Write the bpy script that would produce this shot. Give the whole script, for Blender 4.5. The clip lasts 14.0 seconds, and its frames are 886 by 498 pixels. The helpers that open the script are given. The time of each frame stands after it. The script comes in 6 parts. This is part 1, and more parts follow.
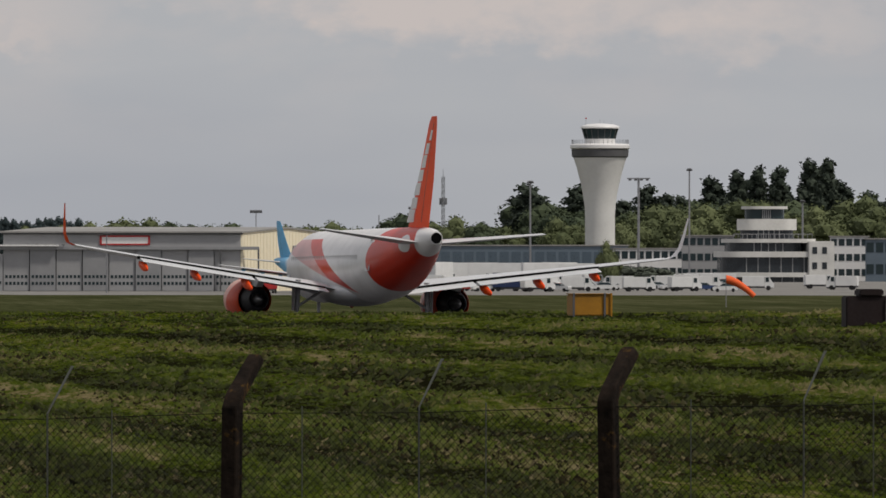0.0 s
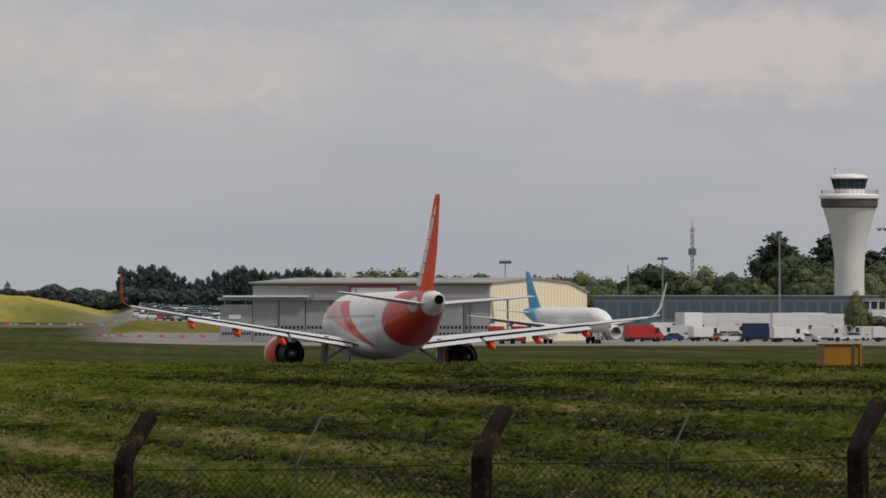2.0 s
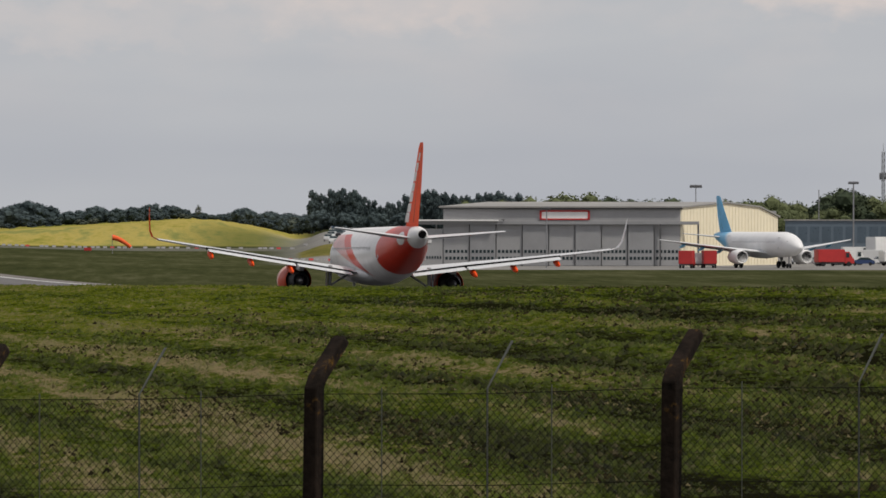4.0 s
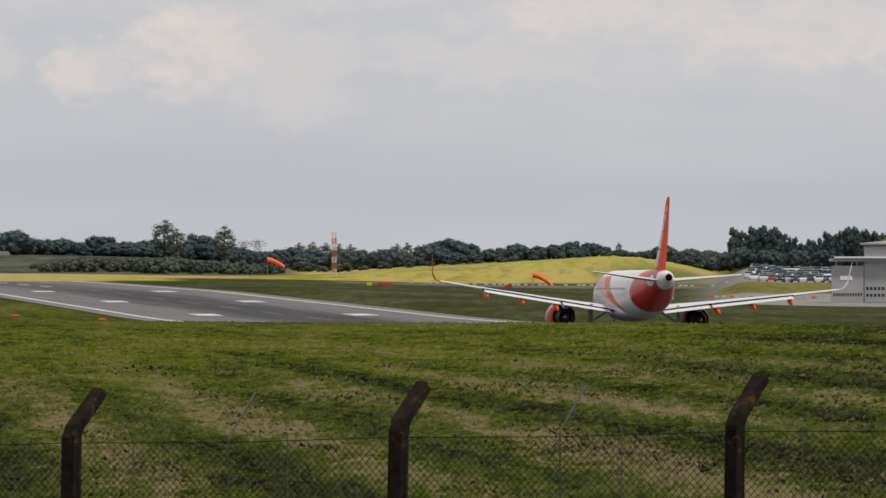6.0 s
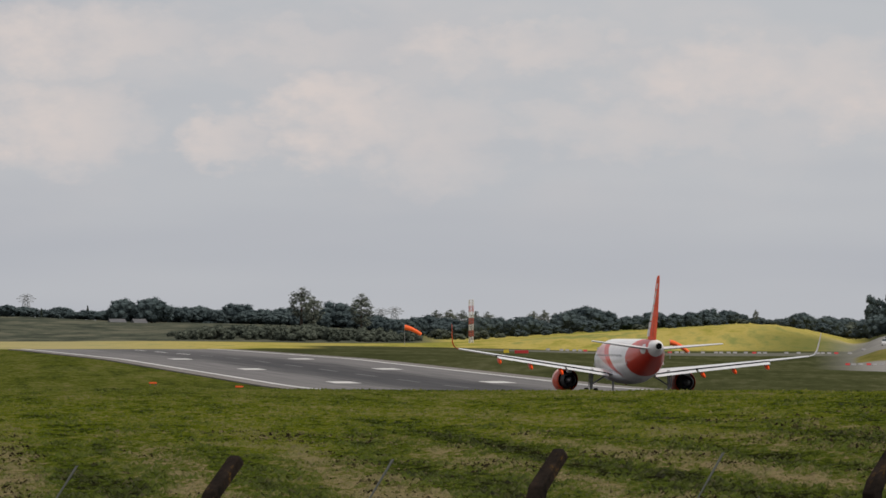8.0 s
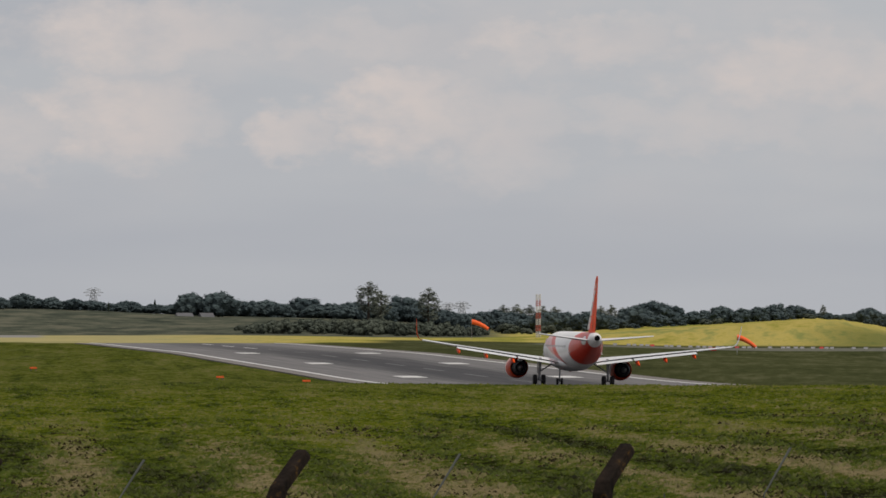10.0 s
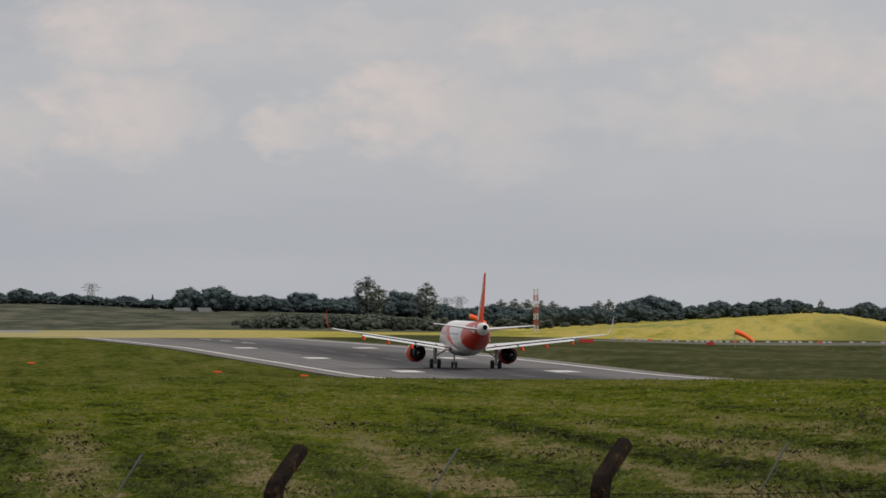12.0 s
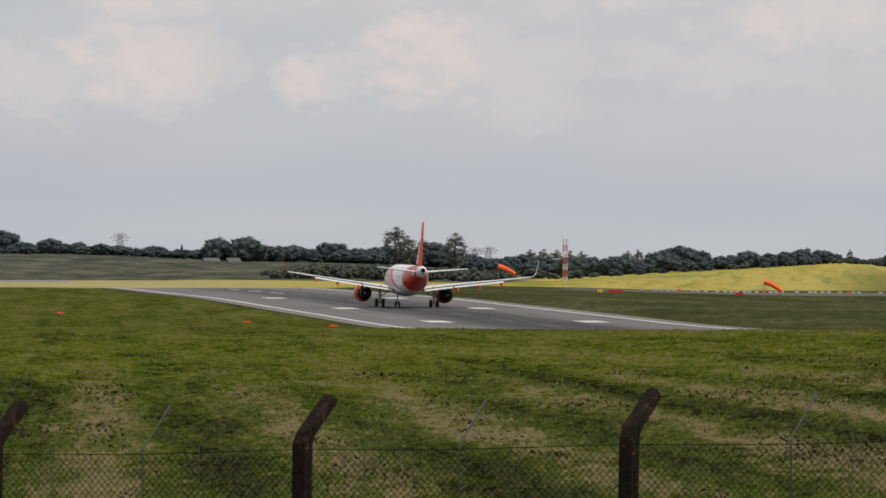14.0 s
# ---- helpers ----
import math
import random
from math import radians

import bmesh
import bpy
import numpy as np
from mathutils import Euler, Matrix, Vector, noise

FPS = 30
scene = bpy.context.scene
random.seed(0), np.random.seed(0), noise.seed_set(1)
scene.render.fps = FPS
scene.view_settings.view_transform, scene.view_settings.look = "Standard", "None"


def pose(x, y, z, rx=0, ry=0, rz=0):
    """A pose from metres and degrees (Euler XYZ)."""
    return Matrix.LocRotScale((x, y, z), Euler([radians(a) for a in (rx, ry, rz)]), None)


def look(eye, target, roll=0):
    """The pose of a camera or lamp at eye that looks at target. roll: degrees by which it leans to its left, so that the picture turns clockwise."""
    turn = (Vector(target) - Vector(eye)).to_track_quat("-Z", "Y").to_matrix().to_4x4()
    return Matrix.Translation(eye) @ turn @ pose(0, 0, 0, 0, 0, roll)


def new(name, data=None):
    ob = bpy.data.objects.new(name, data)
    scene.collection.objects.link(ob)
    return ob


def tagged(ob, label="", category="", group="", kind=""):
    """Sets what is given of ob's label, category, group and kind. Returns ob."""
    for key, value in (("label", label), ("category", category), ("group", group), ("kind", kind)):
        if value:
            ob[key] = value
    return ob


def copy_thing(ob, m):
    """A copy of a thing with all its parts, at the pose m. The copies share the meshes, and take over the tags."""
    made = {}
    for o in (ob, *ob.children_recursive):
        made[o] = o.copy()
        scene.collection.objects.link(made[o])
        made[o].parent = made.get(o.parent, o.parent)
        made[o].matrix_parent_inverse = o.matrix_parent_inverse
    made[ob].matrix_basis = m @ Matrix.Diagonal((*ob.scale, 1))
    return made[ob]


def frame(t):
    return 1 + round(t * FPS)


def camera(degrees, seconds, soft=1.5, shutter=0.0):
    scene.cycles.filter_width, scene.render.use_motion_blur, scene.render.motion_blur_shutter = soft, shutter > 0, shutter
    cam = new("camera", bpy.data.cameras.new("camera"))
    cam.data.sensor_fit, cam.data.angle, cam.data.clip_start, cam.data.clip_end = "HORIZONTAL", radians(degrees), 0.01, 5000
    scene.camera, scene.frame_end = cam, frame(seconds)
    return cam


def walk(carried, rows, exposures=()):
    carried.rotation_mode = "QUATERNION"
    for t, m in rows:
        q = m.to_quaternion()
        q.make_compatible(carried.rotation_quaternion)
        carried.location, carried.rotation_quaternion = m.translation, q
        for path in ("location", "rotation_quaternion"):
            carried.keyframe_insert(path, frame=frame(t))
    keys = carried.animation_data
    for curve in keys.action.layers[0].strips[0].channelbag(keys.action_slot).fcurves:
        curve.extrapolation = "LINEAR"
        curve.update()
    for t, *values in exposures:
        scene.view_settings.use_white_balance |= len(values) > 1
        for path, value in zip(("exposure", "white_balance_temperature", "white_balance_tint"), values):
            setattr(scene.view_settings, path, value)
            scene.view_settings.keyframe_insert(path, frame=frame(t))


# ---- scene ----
# camera: a long lens on a raised bank beside the fence, swinging after the aircraft
EYE = Vector((0, 0, 7.7))
cam = camera(5.7912, 14.0, soft=1.6)


def aim(bearing, rise, roll):
    a, e = radians(bearing), radians(rise)
    return look(EYE, EYE + Vector((math.sin(a) * math.cos(e), math.cos(a) * math.cos(e), math.sin(e))) * 100, roll)


SWING = (
    (0.0, 4.8391, -0.0528, 0.0401),
    (0.5, 4.4272, -0.1689, 0.0454),
    (1.0, 4.1460, 0.1198, -0.0100),
    (1.5, 3.8579, 0.1768, -0.0722),
    (2.0, 3.2093, 0.2773, -0.0111),
    (2.2, 3.2209, 0.2598, 0.0103),
    (4.3, 1.3212, -0.2421, 0.0067),
    (4.5, 0.8339, -0.0526, -0.0182),
    (5.0, -0.0051, 0.0125, 0.0056),
    (5.5, -0.6756, 0.0374, -0.0847),
    (6.0, -0.7880, 0.0245, -0.0341),
    (6.5, -1.1689, 0.0680, 0.0099),
    (7.0, -1.2830, 0.2400, 0.0517),
    (7.5, -1.4428, 0.3115, 0.0234),
    (8.0, -1.6835, 0.4672, -0.0406),
    (8.5, -1.7992, 0.4293, -0.0215),
    (8.7, -1.8960, 0.4463, 0.0087),
    (11.0, -2.1529, 0.4214, 0.0505),
    (11.5, -2.1528, 0.4266, 0.0294),
    (12.0, -2.1080, 0.3960, 0.0117),
    (12.5, -2.1005, 0.3456, -0.0233),
    (13.0, -2.1468, 0.1120, -0.0336),
    (13.5, -2.1535, 0.1225, 0.0227),
    (14.0, -2.2987, 0.0702, 0.0334),
)
walk(cam, [(t, aim(a, e, r)) for t, a, e, r in SWING], exposures=[(0.0, -0.31), (0.5, -0.04), (1.0, -0.03), (1.5, -0.12), (2.0, -0.30), (2.2, -0.28), (4.3, -0.05), (5.0, 0.07), (6.5, 0.08), (7.5, 0.03), (8.5, -0.12), (11.0, -0.17), (12.5, -0.15), (14.0, 0.05)])

# ---- light ----
SUN_BEARING, SUN_HEIGHT = 126.0, 56.0
world = bpy.data.worlds.new("sky")
scene.world = world
world.use_nodes = True
wt = world.node_tree
wt.nodes.clear()


def wnode(kind, **kw):
    n = wt.nodes.new(kind)
    for k, v in kw.items():
        n.inputs[k].default_value = v
    return n


def ramp_set(n, stops):
    r = n.color_ramp
    while len(r.elements) < len(stops):
        r.elements.new(0.5)
    for e, (p, c) in zip(r.elements, stops):
        e.position, e.color = p, (*c, 1)


w_co = wt.nodes.new("ShaderNodeTexCoord")
w_sky = wt.nodes.new("ShaderNodeTexSky")
w_sky.sky_type = "NISHITA"
w_sky.sun_disc = False
w_sky.sun_elevation, w_sky.sun_rotation = radians(SUN_HEIGHT), radians(SUN_BEARING)
w_map = wnode("ShaderNodeMapping", Scale=(40, 40, 92), Location=(0.9, 0.0, 0.62))
wt.links.new(w_co.outputs["Generated"], w_map.inputs["Vector"])
w_n1 = wnode("ShaderNodeTexNoise", Scale=1.0, Detail=9.0, Roughness=0.55, Distortion=0.1)
wt.links.new(w_map.outputs[0], w_n1.inputs["Vector"])
w_map2 = wnode("ShaderNodeMapping", Scale=(9, 9, 60), Location=(0.4, 0.0, 0.15))
wt.links.new(w_co.outputs["Generated"], w_map2.inputs["Vector"])
w_n2 = wnode("ShaderNodeTexNoise", Scale=1.0, Detail=3.0, Roughness=0.5)
wt.links.new(w_map2.outputs[0], w_n2.inputs["Vector"])
# broad grey-blue layers, then lit warm cloud tops on them that thin out towards the horizon
w_base = wt.nodes.new("ShaderNodeValToRGB")
ramp_set(w_base, [(0.36, (0.466, 0.483, 0.530)), (0.60, (0.526, 0.538, 0.570))])
wt.links.new(w_n2.outputs["Fac"], w_base.inputs[0])
w_top = wt.nodes.new("ShaderNodeValToRGB")
ramp_set(w_top, [(0.47, (0, 0, 0)), (0.63, (1, 1, 1))])
wt.links.new(w_n1.outputs["Fac"], w_top.inputs[0])
w_sep = wt.nodes.new("ShaderNodeSeparateXYZ")
wt.links.new(w_co.outputs["Generated"], w_sep.inputs[0])
w_high = wnode("ShaderNodeMapRange")
w_high.inputs["From Min"].default_value, w_high.inputs["From Max"].default_value = 0.008, 0.024
wt.links.new(w_sep.outputs["Z"], w_high.inputs["Value"])


def wmath(op, a, b=0.0, c=0.0):
    n = wt.nodes.new("ShaderNodeMath")
    n.operation = op
    for k, v in enumerate((a, b, c)):
        if isinstance(v, (int, float)):
            n.inputs[k].default_value = v
        else:
            wt.links.new(v, n.inputs[k])
    return n.outputs[0]


def wsmooth(value, lo, hi):
    n = wt.nodes.new("ShaderNodeMapRange")
    n.interpolation_type = "SMOOTHSTEP"
    n.inputs["From Min"].default_value, n.inputs["From Max"].default_value = lo, hi
    wt.links.new(value, n.inputs["Value"])
    return n.outputs[0]


# heaped clouds low over the field: bearing, rise, half width, half height, brightness
CLOUDS = (
    (-2.40, 1.31, 0.36, 0.22, 1.0), (-2.62, 1.24, 0.14, 0.16, 0.6), (-4.27, 1.30, 0.42, 0.22, 0.9), (-3.12, 1.22, 0.20, 0.13, 0.7), (-1.78, 1.22, 0.34, 0.24, 0.55),
    (0.35, 1.60, 0.75, 0.20, 0.75), (1.60, 1.45, 0.75, 0.20, 0.75), (-1.40, 1.78, 0.60, 0.13, 0.7), (-4.10, 1.83, 0.60, 0.17, 0.8),
    (-0.46, 1.25, 0.62, 0.12, 0.45), (2.09, 1.40, 0.20, 0.14, 0.8), (5.15, 1.58, 1.00, 0.22, 1.3), (6.80, 1.45, 0.70, 0.17, 0.8), (-2.70, 1.80, 0.50, 0.12, 0.5), (3.40, 1.70, 0.60, 0.12, 0.5), (-5.0, 1.15, 0.35, 0.18, 0.6))
w_az = wmath("MULTIPLY", wmath("ARCTAN2", w_sep.outputs["X"], w_sep.outputs["Y"]), 57.2958)
w_el = wmath("MULTIPLY", wmath("ARCSINE", w_sep.outputs["Z"]), 57.2958)
w_ang = wt.nodes.new("ShaderNodeCombineXYZ")
wt.links.new(w_az, w_ang.inputs[0])
wt.links.new(wmath("MULTIPLY", w_el, 1.7), w_ang.inputs[1])
w_billow = wnode("ShaderNodeTexNoise", Scale=2.6, Detail=7.0, Roughness=0.58)
wt.links.new(w_ang.outputs[0], w_billow.inputs["Vector"])
w_bsep = wt.nodes.new("ShaderNodeSeparateXYZ")
wt.links.new(w_billow.outputs["Color"], w_bsep.inputs[0])
w_azn = wmath("ADD", w_az, wmath("MULTIPLY", wmath("SUBTRACT", w_bsep.outputs[0], 0.5), 1.3))
w_eln = wmath("ADD", w_el, wmath("MULTIPLY", wmath("SUBTRACT", w_bsep.outputs[1], 0.5), 0.65))
heap = None
for c_az, c_el, c_w, c_h, c_s in CLOUDS:
    du = wmath("DIVIDE", wmath("SUBTRACT", w_azn, c_az), c_w)
    dv = wmath("DIVIDE", wmath("SUBTRACT", w_eln, c_el), c_h)
    d2 = wmath("ADD", wmath("MULTIPLY", du, du), wmath("MULTIPLY", dv, dv))
    one = wmath("MULTIPLY", wmath("SUBTRACT", 1.0, wsmooth(d2, -0.6, 3.6)), c_s)
    heap = one if heap is None else wmath("MAXIMUM", heap, one)
# a thin broken layer elsewhere, higher up
w_thin = wmath("MULTIPLY", wmath("MULTIPLY", w_top.outputs[0], w_high.outputs[0]), wmath("ADD", 0.30, wmath("MULTIPLY", wsmooth(w_el, 2.2, 6.0), 0.6)))
w_fac = wmath("MAXIMUM", w_thin, wmath("MULTIPLY", heap, wmath("ADD", -0.1, wmath("MULTIPLY", w_billow.outputs["Fac"], 2.1))))
w_mix = wt.nodes.new("ShaderNodeMixRGB")
w_mix.inputs[2].default_value = (0.695, 0.625, 0.605, 1)
wt.links.new(w_fac, w_mix.inputs[0])
wt.links.new(w_base.outputs[0], w_mix.inputs[1])
w_bg1 = wnode("ShaderNodeBackground", Strength=0.10)
wt.links.new(w_sky.outputs[0], w_bg1.inputs[0])
w_bg2 = wnode("ShaderNodeBackground", Strength=1.0)
wt.links.new(w_mix.outputs[0], w_bg2.inputs[0])
w_ms = wnode("ShaderNodeMixShader", Fac=0.93)
wt.links.new(w_bg1.outputs[0], w_ms.inputs[1])
wt.links.new(w_bg2.outputs[0], w_ms.inputs[2])
w_out = wt.nodes.new("ShaderNodeOutputWorld")
wt.links.new(w_ms.outputs[0], w_out.inputs[0])

sun = new("sun", bpy.data.lights.new("sun", "SUN"))
sun.data.energy, sun.data.angle, sun.data.color = 2.8, radians(6), (1.0, 0.94, 0.85)
_a, _e = radians(SUN_BEARING), radians(SUN_HEIGHT)
sun.matrix_world = look((math.sin(_a) * math.cos(_e) * 900, math.cos(_a) * math.cos(_e) * 900, math.sin(_e) * 900), (0, 0, 0))


# ---- materials ----
class Mat:
    """A principled material with small helpers for procedural colour and relief."""

    def __init__(self, name, rough=0.7, metal=0.0, coat=0.0, spec=0.5):
        self.m = bpy.data.materials.new(name)
        self.m.use_nodes = True
        self.t = self.m.node_tree
        self.b = self.t.nodes["Principled BSDF"]
        self.b.inputs["Roughness"].default_value = rough
        self.b.inputs["Metallic"].default_value = metal
        self.b.inputs["Coat Weight"].default_value = coat
        self.b.inputs["Specular IOR Level"].default_value = spec
        self._pos = None

    def node(self, kind, **kw):
        n = self.t.nodes.new(kind)
        for k, v in kw.items():
            n.inputs[k].default_value = v
        return n

    def link(self, a, b):
        self.t.links.new(a, b)

    def coords(self, which="Object"):
        return self.node("ShaderNodeTexCoord").outputs[which]

    def place(self):
        return self.node("ShaderNodeNewGeometry").outputs["Position"]

    def noise(self, scale, co=None, detail=4.0, rough=0.55, stretch=(1, 1, 1)):
        mp = self.node("ShaderNodeMapping", Scale=stretch)
        self.link(co if co is not None else self.coords(), mp.inputs["Vector"])
        n = self.node("ShaderNodeTexNoise", Scale=scale, Detail=detail, Roughness=rough)
        self.link(mp.outputs[0], n.inputs["Vector"])
        return n.outputs["Fac"]

    def ramp(self, fac, stops):
        n = self.node("ShaderNodeValToRGB")
        ramp_set(n, stops)
        self.link(fac, n.inputs[0])
        return n.outputs[0]

    def step(self, value, lo, hi):
        n = self.node("ShaderNodeMapRange")
        n.interpolation_type = "SMOOTHSTEP"
        n.inputs["From Min"].default_value, n.inputs["From Max"].default_value = lo, hi
        self.link(value, n.inputs["Value"])
        return n.outputs[0]

    def math(self, op, a, b=0.0, c=0.0):
        n = self.node("ShaderNodeMath")
        n.operation = op
        for k, v in enumerate((a, b, c)):
            if isinstance(v, (int, float)):
                n.inputs[k].default_value = v
            else:
                self.link(v, n.inputs[k])
        return n.outputs[0]

    def mix(self, fac, a, b):
        n = self.node("ShaderNodeMixRGB")
        for k, v in enumerate((fac, a, b)):
            if isinstance(v, (int, float)):
                n.inputs[k].default_value = v
            elif isinstance(v, tuple):
                n.inputs[k].default_value = (*v, 1)
            else:
                self.link(v, n.inputs[k])
        return n.outputs[0]

    def colour(self, out):
        if isinstance(out, tuple):
            self.b.inputs["Base Color"].default_value = (*out, 1)
        else:
            self.link(out, self.b.inputs["Base Color"])
        return self

    def relief(self, height, strength=0.3, distance=0.02):
        n = self.node("ShaderNodeBump", Strength=strength, Distance=distance)
        self.link(height, n.inputs["Height"])
        self.link(n.outputs[0], self.b.inputs["Normal"])
        return self


def painted(name, rgb, rough=0.5, grime=0.18, scale=0.6, metal=0.0, coat=0.0, which="Object", spec=0.4):
    m = Mat(name, rough, metal, coat, spec)
    co = m.coords(which)
    a = m.noise(scale, co, 5)
    b = m.noise(scale * 9, co, 3)
    dark = tuple(c * (1 - 1.6 * grime) for c in rgb)
    f = m.math("ADD", m.math("MULTIPLY", a, 0.7), m.math("MULTIPLY", b, 0.3))
    m.colour(m.ramp(f, [(0.3, dark), (0.62, rgb)]))
    m.link(m.ramp(b, [(0.2, (rough * 0.8,) * 3), (0.8, (min(1, rough * 1.2),) * 3)]), m.b.inputs["Roughness"])
    return m.m


def foliage(name, dark, light, scale=0.12):
    m = Mat(name, 0.85, spec=0.1)
    isl = m.node("ShaderNodeNewGeometry").outputs["Random Per Island"]
    ob = m.node("ShaderNodeObjectInfo").outputs["Random"]
    f = m.math("ADD", m.math("MULTIPLY", isl, 0.28), m.math("ADD", m.math("MULTIPLY", ob, 0.38), m.math("MULTIPLY", m.noise(scale, m.place(), 3), 0.5)))
    m.colour(m.ramp(f, [(0.2, dark), (0.85, light)]))
    return m.m


ORANGE = (0.92, 0.080, 0.004)
WHITE = (0.78, 0.77, 0.76)
M_white = painted("white_paint", WHITE, 0.4, 0.06, 0.35)
M_wing = painted("wing_grey_paint", (0.62, 0.63, 0.64), 0.38, 0.10, 0.5)
M_orange = painted("orange_paint", ORANGE, 0.5, 0.06, 0.4, spec=0.25)
M_black = painted("black_rubber", (0.012, 0.012, 0.013), 0.75, 0.2, 2.0)
M_dark = painted("dark_cavity_metal", (0.03, 0.03, 0.033), 0.6, 0.2, 1.5, 0.3)
M_metal = painted("worn_steel", (0.36, 0.36, 0.37), 0.42, 0.2, 2.0, 0.8)
M_strut = painted("gear_leg_grey", (0.30, 0.30, 0.31), 0.45, 0.25, 2.0)
M_blue = painted("sky_blue_paint", (0.12, 0.42, 0.68), 0.35, 0.08, 0.4)
M_glass = painted("dark_glass", (0.02, 0.035, 0.04), 0.12, 0.1, 0.5)
M_concrete = painted("white_tower_concrete", (0.74, 0.73, 0.71), 0.75, 0.10, 0.12)
M_greyclad = painted("grey_cladding", (0.34, 0.34, 0.345), 0.6, 0.12, 0.08)
M_greyclad2 = painted("grey_door_sheet", (0.29, 0.292, 0.30), 0.6, 0.15, 0.1)
M_roof = painted("roof_sheet", (0.30, 0.29, 0.275), 0.7, 0.2, 0.1)
M_cream = painted("cream_cladding", (0.88, 0.79, 0.59), 0.6, 0.08, 0.12)
M_red = painted("red_paint", (0.45, 0.03, 0.03), 0.5, 0.12, 0.8)
M_yellow = painted("yellow_box_paint", (0.36, 0.165, 0.008), 0.55, 0.22, 1.2)
M_sock = painted("orange_windsock_cloth", (0.85, 0.13, 0.03), 0.8, 0.10, 1.0)
M_bluebldg = painted("blue_grey_cladding", (0.13, 0.17, 0.21), 0.55, 0.15, 0.05)
M_dkgrey = painted("dark_grey_sheet", (0.10, 0.10, 0.105), 0.6, 0.2, 0.4)
M_bark = painted("bark", (0.07, 0.05, 0.035), 0.9, 0.4, 1.5)
# distance haze on the far trees is put into this bluer, paler colour
M_leaf_hazed = foliage("hazed_oak_leaves", (0.043, 0.060, 0.066), (0.066, 0.087, 0.088))
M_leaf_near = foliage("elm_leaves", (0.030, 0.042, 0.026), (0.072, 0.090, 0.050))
# the limes' haze is put into their lifted dark tone
M_leaf_mid = foliage("lime_leaves", (0.060, 0.074, 0.036), (0.125, 0.142, 0.068))
M_leaf_dark = foliage("conifer_needles", (0.022, 0.030, 0.024), (0.06, 0.074, 0.055))
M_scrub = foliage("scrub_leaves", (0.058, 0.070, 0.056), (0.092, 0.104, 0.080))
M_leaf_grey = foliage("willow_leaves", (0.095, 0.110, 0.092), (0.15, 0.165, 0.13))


# ---- building helpers ----
def mesh_of(name, bm, mats, smooth=None):
    me = bpy.data.meshes.new(name)
    bmesh.ops.recalc_face_normals(bm, faces=bm.faces[:])
    bm.to_mesh(me)
    bm.free()
    for m in mats if isinstance(mats, (list, tuple)) else [mats]:
        me.materials.append(m)
    if smooth is not None:
        me.set_sharp_from_angle(angle=radians(smooth))
        me.shade_smooth() if smooth >= 180 else [setattr(p, "use_smooth", True) for p in me.polygons]
    return me


def part(name, bm, mats, parent, label="", smooth=None):
    ob = new(name, mesh_of(name, bm, mats, smooth))
    ob.parent = parent
    if label:
        ob["label"] = label
    return ob


def thing(name, bm, mats, label="", category="", group="", kind="", smooth=None):
    return tagged(new(name, mesh_of(name, bm, mats, smooth)), label, category, group, kind)


def empty(name, label="", category="", group="", kind=""):
    return tagged(new(name), label, category, group, kind)


def box(bm, x0, y0, z0, x1, y1, z1, bevel=0.0, m=None):
    g = bmesh.ops.create_cube(bm, size=1.0)
    t = Matrix.Translation(((x0 + x1) / 2, (y0 + y1) / 2, (z0 + z1) / 2)) @ Matrix.Diagonal((x1 - x0, y1 - y0, z1 - z0, 1))
    bmesh.ops.transform(bm, matrix=(m @ t) if m else t, verts=g["verts"])
    if bevel:
        es = list({e for v in g["verts"] for e in v.link_edges})
        bmesh.ops.bevel(bm, geom=es, offset=bevel, segments=2, affect="EDGES", clamp_overlap=True)


def boxed(*a, **k):
    bm = bmesh.new()
    box(bm, *a, **k)
    return bm


def tube(bm, a, b, r0, r1=None, n=10, caps=True):
    a, b = Vector(a), Vector(b)
    d = b - a
    m = Matrix.Translation((a + b) / 2) @ d.to_track_quat("Z", "Y").to_matrix().to_4x4()
    bmesh.ops.create_cone(bm, cap_ends=caps, segments=n, radius1=r0, radius2=r0 if r1 is None else r1, depth=d.length, matrix=m)


def tubed(a, b, r0, r1=None, n=10):
    bm = bmesh.new()
    tube(bm, a, b, r0, r1, n)
    return bm


def loft(rings, closed=True, caps=True):
    """A skin over rings of equal length."""
    bm = bmesh.new()
    vs = [[bm.verts.new(p) for p in ring] for ring in rings]
    n = len(rings[0])
    for a, b in zip(vs, vs[1:]):
        for i in range(n if closed else n - 1):
            j = (i + 1) % n
            bm.faces.new((a[i], a[j], b[j], b[i]))
    if caps:
        bm.faces.new(vs[0])
        bm.faces.new(vs[-1])
    return bm


def turned(profile, n=24, axis="z"):
    """A turned solid from (radius, height) pairs."""
    rings = []
    for r, h in profile:
        ring = []
        for i in range(n):
            a = 2 * math.pi * i / n
            c, s = r * math.cos(a), r * math.sin(a)
            ring.append((c, s, h) if axis == "z" else (c, h, s) if axis == "y" else (h, c, s))
        rings.append(ring)
    return loft(rings)


def spot(bearing, dist, z=0.0):
    a = radians(bearing)
    return Vector((dist * math.sin(a), dist * math.cos(a), z))


def facing(bearing, dist, z=0.0, turn=0.0):
    """A pose whose +X runs to the right across the line of sight and whose +Y runs away from the eye."""
    v = spot(bearing, dist, z)
    return pose(v.x, v.y, v.z, 0, 0, -bearing + turn)


